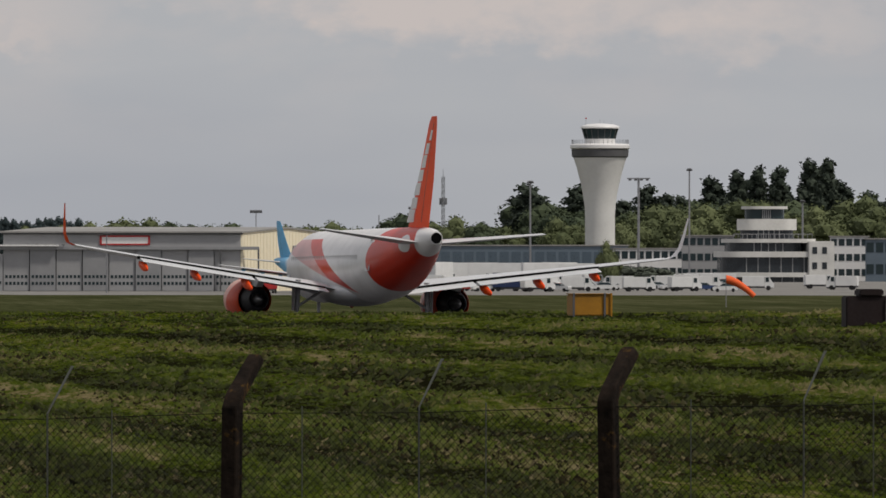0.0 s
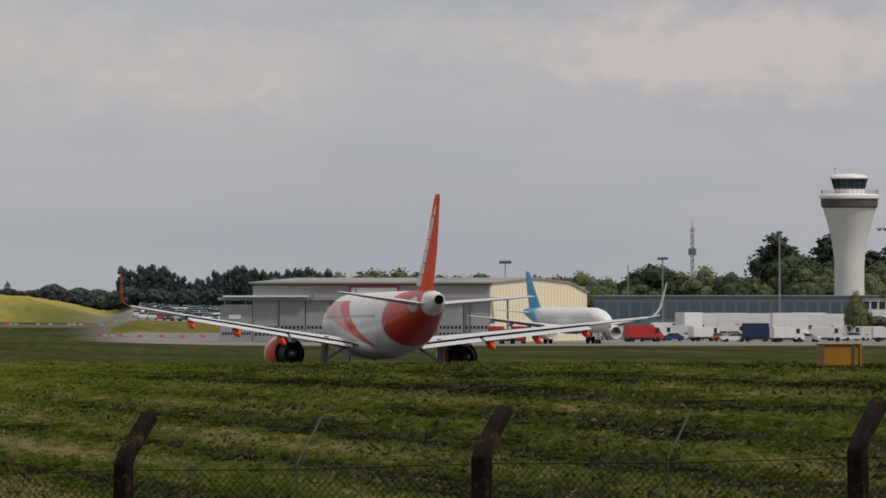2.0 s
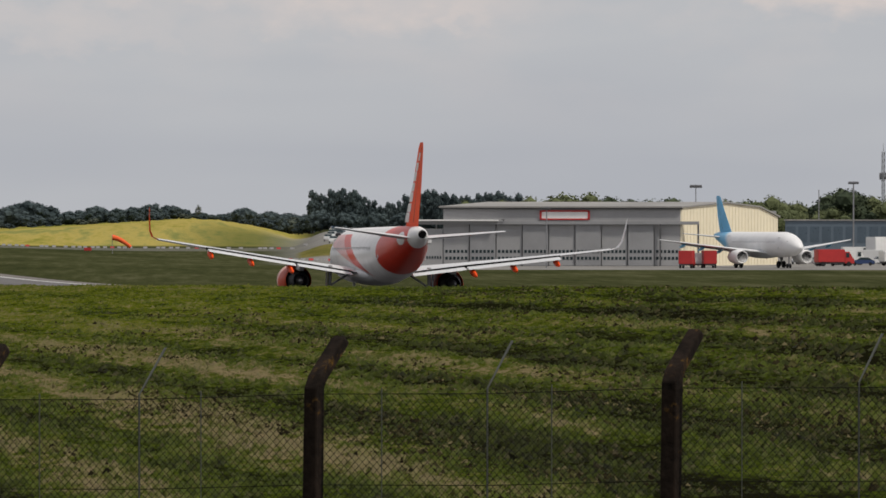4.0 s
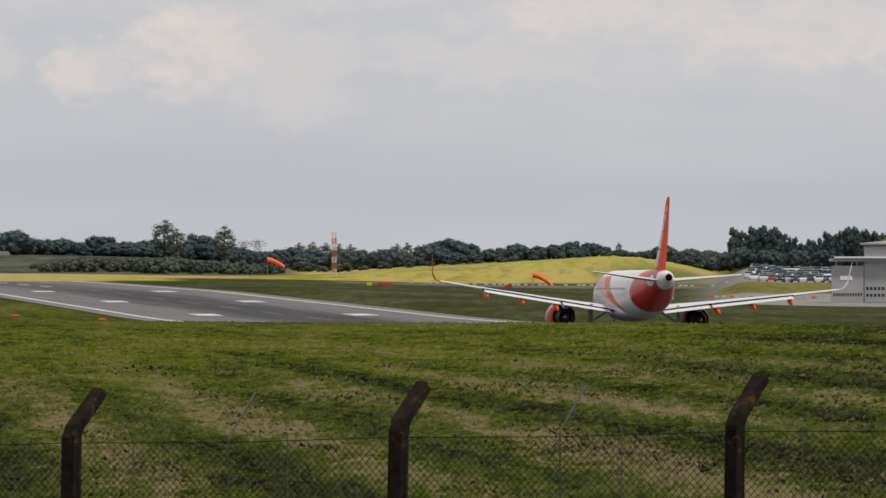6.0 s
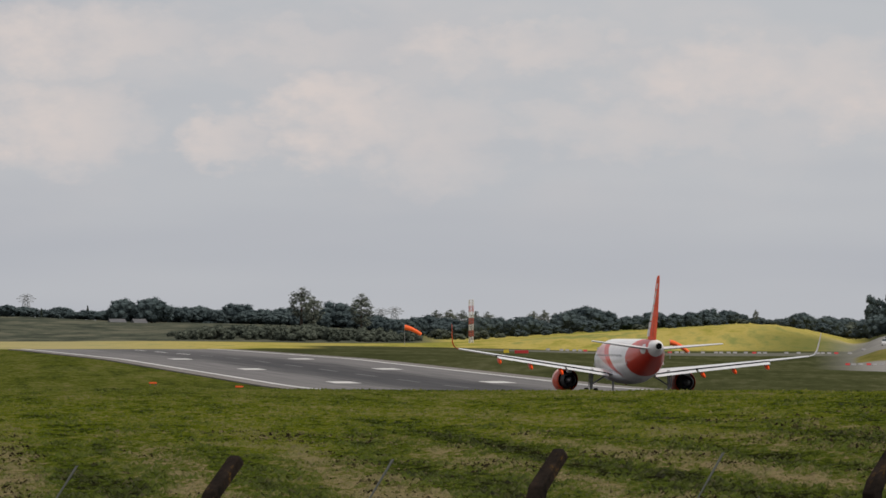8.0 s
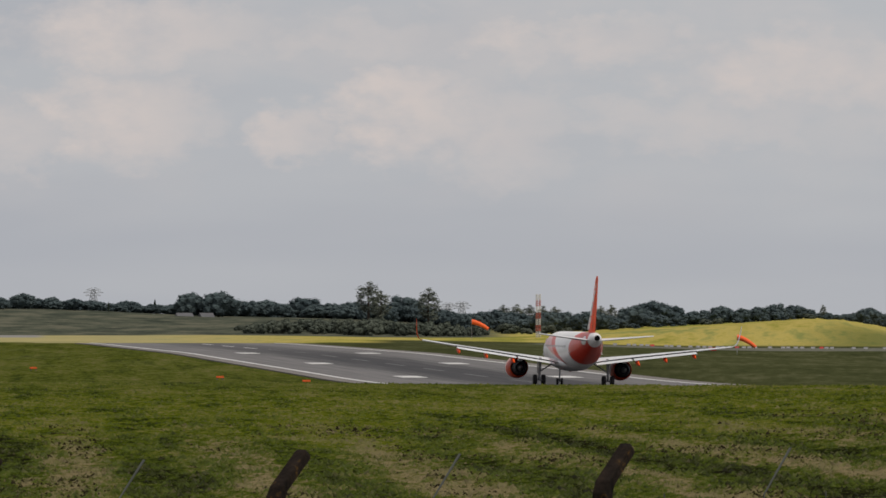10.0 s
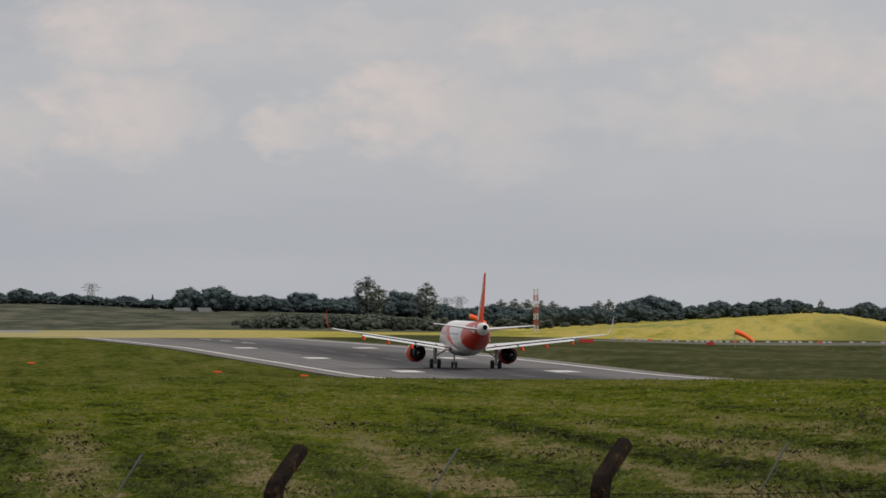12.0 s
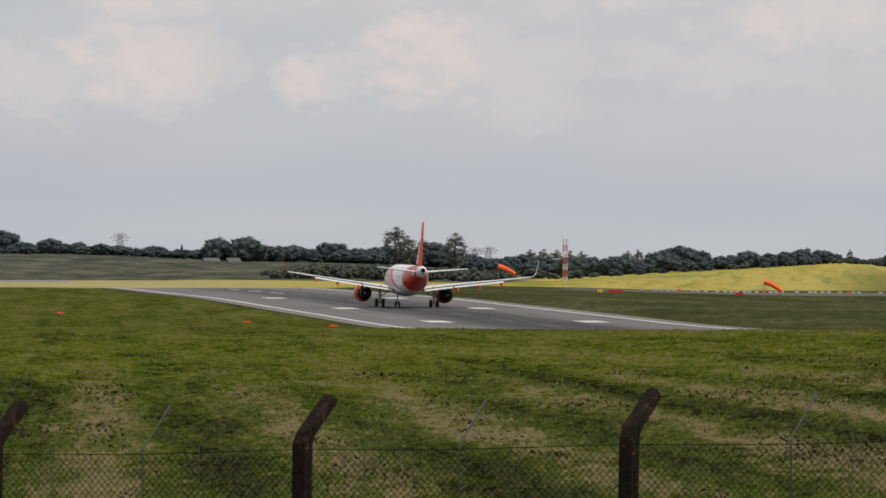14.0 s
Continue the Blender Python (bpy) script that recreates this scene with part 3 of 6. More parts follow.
def airliner(name, label, body_mat, fin_mat, accent, nacelle_mat, wing_mat, sharklets=True):
    a = empty(name, label, "airplane")
    rings = []
    n = 36
    for y, zc, rw, rh in FUSELAGE:
        rings.append([(rw * math.sin(2 * math.pi * i / n), y, zc + rh * math.cos(2 * math.pi * i / n)) for i in range(n)])
    body = part("fuselage", loft(rings), body_mat, a, smooth=60)
    part("exhaust_ring", turned([(0.20, -19.7), (0.30, -19.88), (0.26, -19.90), (0.24, -19.89)], 20, "y"), M_hollow_black, body, "black auxiliary exhaust").location = (0, 0, 5.28)
    # belly fairing
    bm = bmesh.new()
    bmesh.ops.create_uvsphere(bm, u_segments=20, v_segments=12, radius=1.0, matrix=pose(0, 1.6, 2.35) @ Matrix.Diagonal((1.95, 6.4, 0.78, 1)))
    part("belly_fairing", bm, wing_mat, a, smooth=180)
    bm = bmesh.new()
    bmesh.ops.create_uvsphere(bm, u_segments=10, v_segments=6, radius=0.12, matrix=pose(0, 3.0, 1.60))
    part("beacon", bm, M_red, body, "small red belly beacon", smooth=180)
    # cabin windows and doors
    pane = mesh_of("cabin_window", boxed(-0.012, -0.09, -0.13, 0.012, 0.09, 0.13), M_pane)
    for side in (-1, 1):
        for k in range(36):
            ob = new("cabin_window", pane)
            ob.parent = body
            ob.location = (side * 1.975 * math.sqrt(1 - (0.4 / 2.07) ** 2), 11.2 - k * 0.533, 4.28)
    for side in (-1, 1):
        for y in (12.3, -9.9):
            zc, rw = (3.85, 1.9) if y > 0 else (4.12, 1.80)
            bm = bmesh.new()
            for (y0, y1, z0, z1) in ((-0.42, -0.37, 0, 1.85), (0.37, 0.42, 0, 1.85), (-0.42, 0.42, 1.80, 1.85), (-0.42, 0.42, 0, 0.05)):
                box(bm, -0.02, y0, z0, 0.06, y1, z1)
            d = part("door_outline", bm, M_wing, body)
            d.matrix_basis = pose(side * rw, y, 3.25 if y > 0 else 3.5, 0, 0, 0 if side > 0 else 180) @ pose(-0.03, 0, 0, 0, -10, 0)
    bm = bmesh.new()
    for k in (-2, -1, 0, 1, 2):
        box(bm, -0.26, -0.03, -0.22, 0.26, 0.03, 0.22, m=pose(k * 0.5, 15.75 - abs(k) * 0.32, 4.32, -52, 0, -k * 24))
    part("cockpit_windows", bm, M_glass, body, "dark cockpit panes")
    # wings
    for side in (-1, 1):
        def sec(x, yl, yt, z, t):
            return (side * x, yl, yl - yt, z, t)
        w = part("wing", wing_surface([sec(1.2, 6.7, -1.0, 2.35, 0.95), sec(2.2, 6.2, -0.7, 2.62, 0.85), sec(6.4, 3.95, -0.25, 3.18, 0.55), sec(12.0, 1.05, -1.45, 3.93, 0.34), sec(17.0, -1.6, -2.95, 4.62, 0.2)]), wing_mat, a, smooth=40)
        for nm, x0, x1, yt0, yt1, z0, z1 in (("inboard_flap", 2.3, 6.3, -0.75, -0.35, 2.50, 3.06), ("outboard_flap", 6.5, 13.2, -0.36, -1.8, 3.08, 3.98)):
            rings = []
            for x, yt, z in ((x0, yt0, z0), (x1, yt1, z1)):
                rings.append([(side * x, yt - 0.06, z + 0.05), (side * x, yt - 1.15, z - 0.15), (side * x, yt - 1.17, z - 0.18), (side * x, yt - 0.10, z - 0.14)])
            part(nm, loft(rings), wing_mat, w)
        # a solid black strip, painted as the shade in the slot
        rings = []
        for x, yt, z in ((2.3, -0.72, 2.52), (6.4, -0.30, 3.10), (13.3, -1.82, 4.0)):
            rings.append([(side * x, yt + 0.30, z + 0.15), (side * x, yt - 0.10, z + 0.115), (side * x, yt - 0.12, z - 0.05), (side * x, yt + 0.26, z - 0.05)])
        part("flap_slot_shade", loft(rings), M_hollow_black, w, "black strip painted as the shaded slot ahead of the flaps")
        # the aileron's shade is put into its dark grey colour
        rings = [[(side * x, yt + 0.75, z + 0.06), (side * x, yt, z + 0.035), (side * x, yt - 0.02, z - 0.0)] for x, yt, z in ((13.4, -1.83, 4.06), (16.8, -2.92, 4.56))]
        part("aileron", loft(rings), M_dkgrey, w, "aileron with its shade put into a dark grey colour")
        for x, yt, z, ln in ((6.9, -0.6, 3.0, 1.9), (9.9, -1.05, 3.42, 1.7), (13.0, -1.75, 3.86, 1.4)):
            bm = turned([(0.02, 1.3), (0.17, 0.6), (0.21, -0.2), (0.19, -0.7), (0.10, -ln), (0.02, -ln - 0.15)], 10, "y")
            fo = part("flap_track_fairing", bm, accent, w, smooth=60)
            fo.matrix_basis = pose(side * x, yt, z - 0.25, 9, 0, 0) @ Matrix.Diagonal((0.85, 1, 1.35, 1))
        if sharklets:
            rings = []
            for x, y, z, c, t in ((17.0, -1.6, 4.62, 1.35, 0.14), (17.45, -2.1, 4.80, 1.15, 0.11), (17.70, -2.6, 5.25, 0.95, 0.08), (17.82, -3.3, 6.1, 0.65, 0.06), (17.9, -3.95, 6.95, 0.35, 0.04)):
                rings.append([(side * (x - t / 2), y - c * 0.25, z), (side * x, y, z), (side * (x + t / 2), y - c * 0.25, z), (side * x, y - c, z)])
            tip = part("sharklet", loft(rings), [accent, M_white], w, "upswept wing tip, orange outside and white inside")
            for p in tip.data.polygons:
                p.material_index = 1 if p.normal.x * side < -0.25 else 0
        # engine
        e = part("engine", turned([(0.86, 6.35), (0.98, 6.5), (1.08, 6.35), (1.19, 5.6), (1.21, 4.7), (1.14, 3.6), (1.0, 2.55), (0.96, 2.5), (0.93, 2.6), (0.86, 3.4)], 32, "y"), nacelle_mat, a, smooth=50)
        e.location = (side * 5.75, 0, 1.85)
        part("inlet", turned([(0.86, 6.35), (0.84, 5.6), (0.83, 5.2)], 28, "y"), M_dark, e)
        part("core_cowl", turned([(0.90, 3.2), (0.82, 2.6), (0.66, 1.7), (0.55, 1.3), (0.50, 1.35), (0.45, 2.0)], 28, "y"), M_dark, e, "sooty dark core nozzle", smooth=50)
        part("exhaust_plug", turned([(0.33, 1.9), (0.30, 1.4), (0.16, 0.9), (0.03, 0.6)], 18, "y"), M_metal, e, smooth=50)
        rings = [[(side * 5.75 - 0.2, 5.0, 2.9), (side * 5.75 + 0.2, 5.0, 2.9), (side * 5.75 + 0.2, 1.2, 2.55), (side * 5.75 - 0.2, 1.2, 2.55)], [(side * 5.75 - 0.14, 3.6, 3.25), (side * 5.75 + 0.14, 3.6, 3.25), (side * 5.75 + 0.14, 0.2, 3.05), (side * 5.75 - 0.14, 0.2, 3.05)]]
        part("pylon", loft(rings), M_wing, a)
        # tailplane
        part("tailplane", wing_surface([(side * 0.5, -14.6, 3.6, 5.02, 0.42), (side * 3.2, -16.3, 2.55, 5.30, 0.30), (side * 6.15, -18.1, 1.35, 5.62, 0.16), (side * 6.25, -18.4, 0.9, 5.63, 0.08)]), wing_mat, a, smooth=40)
        # main gear
        g = part("main_gear", tubed((side * 3.8, 0, 0.55), (side * 3.72, 0.05, 3.0), 0.13, 0.16, 12), M_strut, a, smooth=50)
        bm = bmesh.new()
        tube(bm, (side * 3.75, 0, 1.5), (side * 2.0, 0.3, 2.6), 0.08, 0.08, 8)
        part("side_brace", bm, M_strut, g)
        part("gear_door", boxed(side * 4.0 - 0.02, -0.35, 1.25, side * 4.0 + 0.02, 0.35, 2.75, bevel=0.015), M_strut, g)
        part("axle", tubed((side * 3.8 - 0.62, 0, 0.58), (side * 3.8 + 0.62, 0, 0.58), 0.09, 0.09, 10), M_metal, g)
        for dx in (-0.46, 0.46):
            wh = part("wheel", turned([(0.30, -0.20), (0.50, -0.21), (0.57, -0.13), (0.58, 0.0), (0.57, 0.13), (0.50, 0.21), (0.30, 0.20)], 24, "x"), M_black, g, smooth=50)
            wh.location = (side * 3.8 + dx, 0, 0.58)
    g = part("nose_gear", tubed((0, 12.64, 0.4), (0, 12.75, 2.3), 0.09, 0.11, 12), M_strut, a, smooth=50)
    part("axle", tubed((-0.32, 12.64, 0.38), (0.32, 12.64, 0.38), 0.06, 0.06, 8), M_metal, g)
    for dx in (-0.25, 0.25):
        wh = part("wheel", turned([(0.18, -0.10), (0.33, -0.11), (0.38, -0.05), (0.38, 0.05), (0.33, 0.11), (0.18, 0.10)], 20, "x"), M_black, g, smooth=50)
        wh.location = (dx, 12.64, 0.38)
    # fin
    fin = part("fin", fin_surface([(5.4, -11.4, 6.0, 0.5), (6.0, -12.6, 5.2, 0.5), (8.5, -14.9, 3.95, 0.36), (11.6, -17.45, 2.0, 0.2), (11.95, -17.95, 1.4, 0.1)]), fin_mat, a, smooth=40)
    part("rudder_hinge", loft([[(-0.14, -16.35, 6.2), (0.14, -16.35, 6.2), (0.14, -16.40, 6.2), (-0.14, -16.40, 6.2)], [(-0.06, -18.80, 11.6), (0.06, -18.80, 11.6), (0.06, -18.85, 11.6), (-0.06, -18.85, 11.6)]]), M_dkgrey, fin)
    if sharklets:
        # pale blocks of lettering along the fin's leading half
        for k in range(7):
            z = 6.2 + k * 0.74
            hh = (0.70, 0.62, 0.68, 0.64, 0.70, 0.60, 0.56)[k]
            y = -13.75 - (z - 6.2) * 0.94
            ln = 1.5 - 0.14 * k
            th = 0.21 - 0.023 * k
            for side in (-1, 1):
                bar = loft([[(side * (th - 0.05), y + ln * 0.5, z), (side * (th + 0.02), y + ln * 0.5, z), (side * (th + 0.02), y - ln * 0.6, z), (side * (th - 0.05), y - ln * 0.6, z)],
                            [(side * (th - 0.06), y + ln * 0.5 - hh * 0.85, z + hh), (side * (th + 0.005), y + ln * 0.5 - hh * 0.85, z + hh), (side * (th + 0.005), y - ln * 0.45 - hh * 0.85, z + hh), (side * (th - 0.06), y - ln * 0.45 - hh * 0.85, z + hh)]])
                part("lettering_bar", bar, M_white, fin, "white lettering block")
    return a


M_pane = painted("cabin_pane", (0.55, 0.55, 0.56), 0.3, 0.1, 1.0)
M_livery = livery_material()


def nacelle_material():
    m = Mat("nacelle_paint", 0.45, spec=0.3)
    sep = m.node("ShaderNodeSeparateXYZ")
    m.link(m.coords("Object"), sep.inputs[0])
    # paler pinkish tone towards the top and front
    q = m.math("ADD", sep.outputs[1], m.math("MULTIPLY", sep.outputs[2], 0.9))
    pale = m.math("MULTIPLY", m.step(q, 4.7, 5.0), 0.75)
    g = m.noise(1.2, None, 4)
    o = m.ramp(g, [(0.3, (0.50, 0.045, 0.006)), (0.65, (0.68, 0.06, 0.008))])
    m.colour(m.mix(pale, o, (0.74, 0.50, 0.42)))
    return m.m


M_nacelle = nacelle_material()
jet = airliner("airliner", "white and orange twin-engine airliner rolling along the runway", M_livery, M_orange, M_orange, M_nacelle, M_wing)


# ---- perimeter fence ----
def fence_post_material():
    m = Mat("lichened_concrete", 0.95, spec=0.1)
    P = m.coords("Object")
    a = m.noise(2.5, P, 5)
    b = m.noise(14, P, 4)
    f = m.math("ADD", m.math("MULTIPLY", a, 0.6), m.math("MULTIPLY", b, 0.4))
    base = m.ramp(f, [(0.35, (0.005, 0.004, 0.003)), (0.6, (0.022, 0.015, 0.011))])
    lich = m.step(m.noise(5.0, P, 6, 0.7), 0.57, 0.72)
    sep = m.node("ShaderNodeSeparateXYZ")
    m.link(P, sep.inputs[0])
    up = m.step(sep.outputs[2], 1.95, 2.2)
    m.colour(m.mix(m.math("MULTIPLY", m.math("MULTIPLY", lich, up), 0.75), base, (0.16, 0.085, 0.014)))
    m.relief(b, 0.6, 0.02)
    return m.m


M_post = fence_post_material()
M_wire = painted("dull_fence_wire", (0.018, 0.018, 0.016), 0.9, 0.2, 3.0, spec=0.0)
NB = radians(29.5)
FENCE_Q = 59.4
N_OUT = Vector((math.sin(NB), math.cos(NB), 0))
ALONG = Vector((math.cos(NB), -math.sin(NB), 0))


def fence_at(u):
    """A place on the fence line, u metres along it."""
    return N_OUT * FENCE_Q + ALONG * u


def post_u(k):
    """Posts stand 3.035 m apart, with one bay a little wider."""
    return U0 + 3.035 * k - 0.355 + (0.17 if k > 3 else 0.03 if k > 2 else 0.0)


def concrete_post(h):
    """A square concrete post with a cranked, weathered head."""
    e = 0.064
    path = [(0, 0), (0, h - 0.35), (0.05, h - 0.27), (0.40, h - 0.005), (0.425, h + 0.02)]
    wid = [e, e * 0.97, e * 0.95, e * 0.85, e * 0.7]
    rings = []
    rng = random.Random(int(h * 1000))
    for k, ((p, z), w) in enumerate(zip(path, wid)):
        j = [rng.uniform(-0.006, 0.006) for _ in range(8)]
        n = (0, 1) if k < 2 else (-0.35, 0.75) if k == 2 else (-0.55, 0.83)
        rings.append([(-w + j[0], p - w * n[1] + j[1], z - w * n[0] * 1.0), (w + j[2], p - w * n[1] + j[3], z - w * n[0]), (w + j[4], p + w * n[1] + j[5], z + w * n[0]), (-w + j[6], p + w * n[1] + j[7], z + w * n[0])])
    bm = loft(rings)
    bmesh.ops.bevel(bm, geom=[ed for ed in bm.edges if len(ed.link_faces) == 2], offset=0.008, segments=1, affect="EDGES", clamp_overlap=True)
    return bm


fence = empty("perimeter_fence", "weathered concrete post and chain-link airfield fence", "fence")
U0 = FENCE_Q * math.tan(radians(-2.996) - NB)
for k in range(-4, 9):
    u = post_u(k)
    p = fence_at(u)
    top = 6.57 + 0.076 * k
    zg = gz(p.x, p.y)
    h = top - zg + 0.15
    po = part("fence_post", concrete_post(h), M_post, fence, "dark cranked concrete post with orange lichen" if k % 2 else "dark cranked concrete post")
    po.matrix_basis = pose(p.x, p.y, zg - 0.15, random.uniform(-0.8, 0.8), random.uniform(-1.2, 1.2), -29.5 + random.uniform(-3, 3))


# ---- trees ----
def leaf_mesh(name, lobes, n, size, mat, seed, core=0.86):
    """A crown: many small leaf sprays over the lobes, with darker hearts inside them."""
    rng = np.random.default_rng(seed)
    lobes = np.array(lobes, float)
    area = (lobes[:, 3] * lobes[:, 4] * lobes[:, 5]) ** 0.667
    pick = rng.choice(len(lobes), n, p=area / area.sum())
    d = rng.normal(size=(n, 3))
    d /= np.linalg.norm(d, axis=1)[:, None]
    rad = rng.uniform(0.82, 1.08, n) if core else rng.uniform(0.2, 1.1, n)
    c = lobes[pick, :3] + d * rad[:, None] * lobes[pick, 3:6]
    a = rng.normal(size=(n, 3))
    a /= np.linalg.norm(a, axis=1)[:, None]
    b = np.cross(a, rng.normal(size=(n, 3)))
    b /= np.linalg.norm(b, axis=1)[:, None]
    sz = size * rng.uniform(0.5, 1.4, n)[:, None]
    q = np.stack([c - a * sz, c + a * sz * 0.5 + b * sz * 0.8, c + a * sz * 0.5 - b * sz * 0.8], 1).reshape(-1, 3)
    faces = np.arange(3 * n).reshape(-1, 3).tolist()
    verts = q.tolist()
    if core:
        for lx, ly, lz, rx, ry, rz in lobes:
            bm = bmesh.new()
            bmesh.ops.create_icosphere(bm, subdivisions=2 if rx > 2.4 else 1, radius=1.0)
            base = len(verts)
            for v in bm.verts:
                k = core + 0.22 * noise.noise(v.co * 1.9 + Vector((lx, ly, lz)))
                verts.append((lx + v.co.x * rx * k, ly + v.co.y * ry * k, lz + v.co.z * rz * k))
            faces += [[base + v.index for v in f.verts] for f in bm.faces]
            bm.free()
    me = bpy.data.meshes.new(name)
    me.from_pydata(verts, [], faces)
    me.materials.append(mat)
    me.update()
    return me


def crown_lobes(rng, n, zc, rh, rv, smin, smax, low=-0.75):
    """Lobes set over an egg-shaped crown, uneven in reach."""
    out = []
    for k in range(n):
        u = low + (1 - low) * (k + rng.random()) / n
        a = k * 2.4 + rng.uniform(-0.4, 0.4)
        w = math.sqrt(max(0.0, 1 - u * u))
        f = rng.uniform(0.55, 0.86)
        s = rng.uniform(smin, smax)
        out.append((rh * w * f * math.cos(a), rh * w * f * math.sin(a), zc + rv * u * f, s, s, s * 0.95))
    return out


def make_tree(name, kind, seed, mat, label, category="tree"):
    """One tree of unit height 10 m at the origin: trunk, limbs, crown."""
    rng = random.Random(seed)
    t = empty(name, label, category)
    bm = bmesh.new()
    core = 0.86
    if kind == "broad":
        tube(bm, (0, 0, -0.4), (0, 0, 3.2), 0.42, 0.28, 8)
        for k in range(6):
            a = k * 1.05 + rng.uniform(-0.3, 0.3)
            tube(bm, (0, 0, 2.2 + 0.2 * k), (2.4 * math.cos(a), 2.4 * math.sin(a), 4.6 + rng.uniform(0, 2)), 0.17, 0.05, 6)
        lobes = crown_lobes(rng, 26, 5.1, 4.6, 4.6, 1.05, 1.75) + [(0, 0, 5.0, 3.9, 3.9, 4.0)]
        n, sz = 2900, 0.20
    elif kind == "tall":
        thin = mat is M_leaf_grey
        tube(bm, (0, 0, -0.4), (0.1, 0, 8.9), 0.24, 0.05, 8)
        for k in range(14):
            a = k * 2.4 + rng.uniform(-0.3, 0.3)
            z = 2.0 + 0.5 * k
            q = 1.5 if k < 9 else 0.8
            tube(bm, (0, 0, z), (q * math.cos(a), q * math.sin(a), z + 1.1), 0.07, 0.02, 5)
        if thin:
            lobes = crown_lobes(rng, 38, 5.5, 2.0, 5.1, 0.5, 0.85, -0.92)
            n, sz, core = 2600, 0.17, 0
        else:
            lobes = crown_lobes(rng, 22, 5.4, 1.9, 5.0, 0.55, 1.0) + [(0, 0, 4.4, 1.2, 1.2, 3.4)]
            n, sz = 1500, 0.24
    elif kind == "pine":
        tube(bm, (0, 0, -0.4), (0, 0, 9.0), 0.24, 0.05, 8)
        lobes = [(0, 0, 4.6, 0.85, 0.85, 4.2)]
        for k in range(26):
            z = 1.3 + 8.1 * k / 25
            w = 1.45 * (1 - (z / 10.4) ** 3.5) * rng.uniform(0.75, 1.2)
            a = k * 2.4 + rng.uniform(-0.4, 0.4)
            s = rng.uniform(0.55, 0.8) * (0.7 + 0.3 * w)
            lobes.append((0.62 * w * math.cos(a), 0.62 * w * math.sin(a), z, s, s, s * 1.1))
        n, sz = 2000, 0.21
    else:  # bush
        tube(bm, (0, 0, -0.4), (0, 0, 3.0), 0.3, 0.1, 6)
        lobes = crown_lobes(rng, 11, 4.6, 4.6, 5.2, 1.5, 2.5)
        n, sz = 1300, 0.36
    part("trunk", bm, M_bark, t)
    cr = new("crown", leaf_mesh("crown", lobes, n, sz, mat, seed, core))
    cr.parent = t
    return t


TREES = {}
for key, nm, kind, seed, mat, lab in (
        ("oak_a", "oak_tree", "broad", 1, M_leaf_hazed, "dark green oak in full leaf on the far field edge"), ("oak_b", "oak_tree", "broad", 2, M_leaf_hazed, "dark green oak in full leaf on the far field edge"),
        ("oak_c", "oak_tree", "broad", 3, M_leaf_hazed, "round-crowned dark green oak on the field edge"), ("lime_a", "lime_tree", "broad", 4, M_leaf_mid, "light green broadleaf tree behind the buildings"),
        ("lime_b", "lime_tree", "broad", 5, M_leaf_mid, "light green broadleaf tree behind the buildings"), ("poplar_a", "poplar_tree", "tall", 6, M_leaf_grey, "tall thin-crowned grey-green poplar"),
        ("poplar_b", "poplar_tree", "tall", 7, M_leaf_hazed, "tall dark poplar in a close row"), ("pine_a", "pine_tree", "pine", 8, M_leaf_dark, "tall dark evergreen behind the airport"), ("pine_b", "pine_tree", "pine", 9, M_leaf_dark, "tall dark evergreen behind the airport"),
        ("elm_a", "elm_tree", "broad", 12, M_leaf_near, "dark green broadleaf tree behind the airport buildings"), ("bush_a", "scrub_bush", "bush", 10, M_scrub, "grey-green willow scrub on the slope"), ("bush_b", "scrub_bush", "bush", 11, M_leaf_hazed, "dark hawthorn scrub on the slope")):
    TREES[key] = [make_tree(nm, kind, seed, mat, lab), 0]
TURN = random.Random(5)


def plant(key, bearing, dist, top_rise, wide=1.0, group=""):
    """A tree whose top stands at that rise, in degrees, as seen from the eye."""
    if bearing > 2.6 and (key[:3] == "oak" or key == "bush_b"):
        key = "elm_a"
    v = spot(bearing, dist)
    zg = gz(v.x, v.y)
    h = max(1.5, EYE.z + dist * math.tan(radians(top_rise)) - zg)
    src, used = TREES[key]
    sink = 0.1 if "pine" in key or key == "poplar_a" else 0.1 + 0.12 * h
    k = (h + sink) / (10.3 if "pine" in key or "poplar" in key else 9.8)
    m = pose(v.x, v.y, zg - sink, 0, 0, TURN.uniform(0, 360))
    if used:
        ob = copy_thing(src, m)
    else:
        ob = src
        TREES[key][1] = 1
        ob.matrix_basis = m
    ob.scale = (k * wide, k * wide, k)
    if group:
        ob["group"] = group
    return ob
# scrub on the slope behind the meadow strip, and a hedge at the foot of the trees
SCRUB = random.Random(21)
for k in range(80):
    a = -3.45 + 1.6 * k / 79 + SCRUB.uniform(-0.03, 0.03)
    plant("bush_a", a, SCRUB.uniform(2390, 2470), np.interp(a, (-3.45, -3.2, -2.6, -1.85), (-0.085, -0.04, -0.03, -0.07)) + SCRUB.uniform(-0.03, 0.015), SCRUB.uniform(0.9, 1.5), "willow hedge")
for k in range(130):
    a = -5.4 + 3.4 * k / 129 + SCRUB.uniform(-0.03, 0.03)
    plant(SCRUB.choice(("bush_b", "oak_b", "oak_c", "bush_b")), a, SCRUB.uniform(2700, 2780), np.interp(a, (-5.4, -4.4, -4.1, -3.9, -2.35, -2.1), (0.10, 0.09, 0.06, 0.075, 0.06, 0.015)) + SCRUB.uniform(-0.03, 0.012), SCRUB.uniform(2.0, 2.8), "field edge undergrowth")
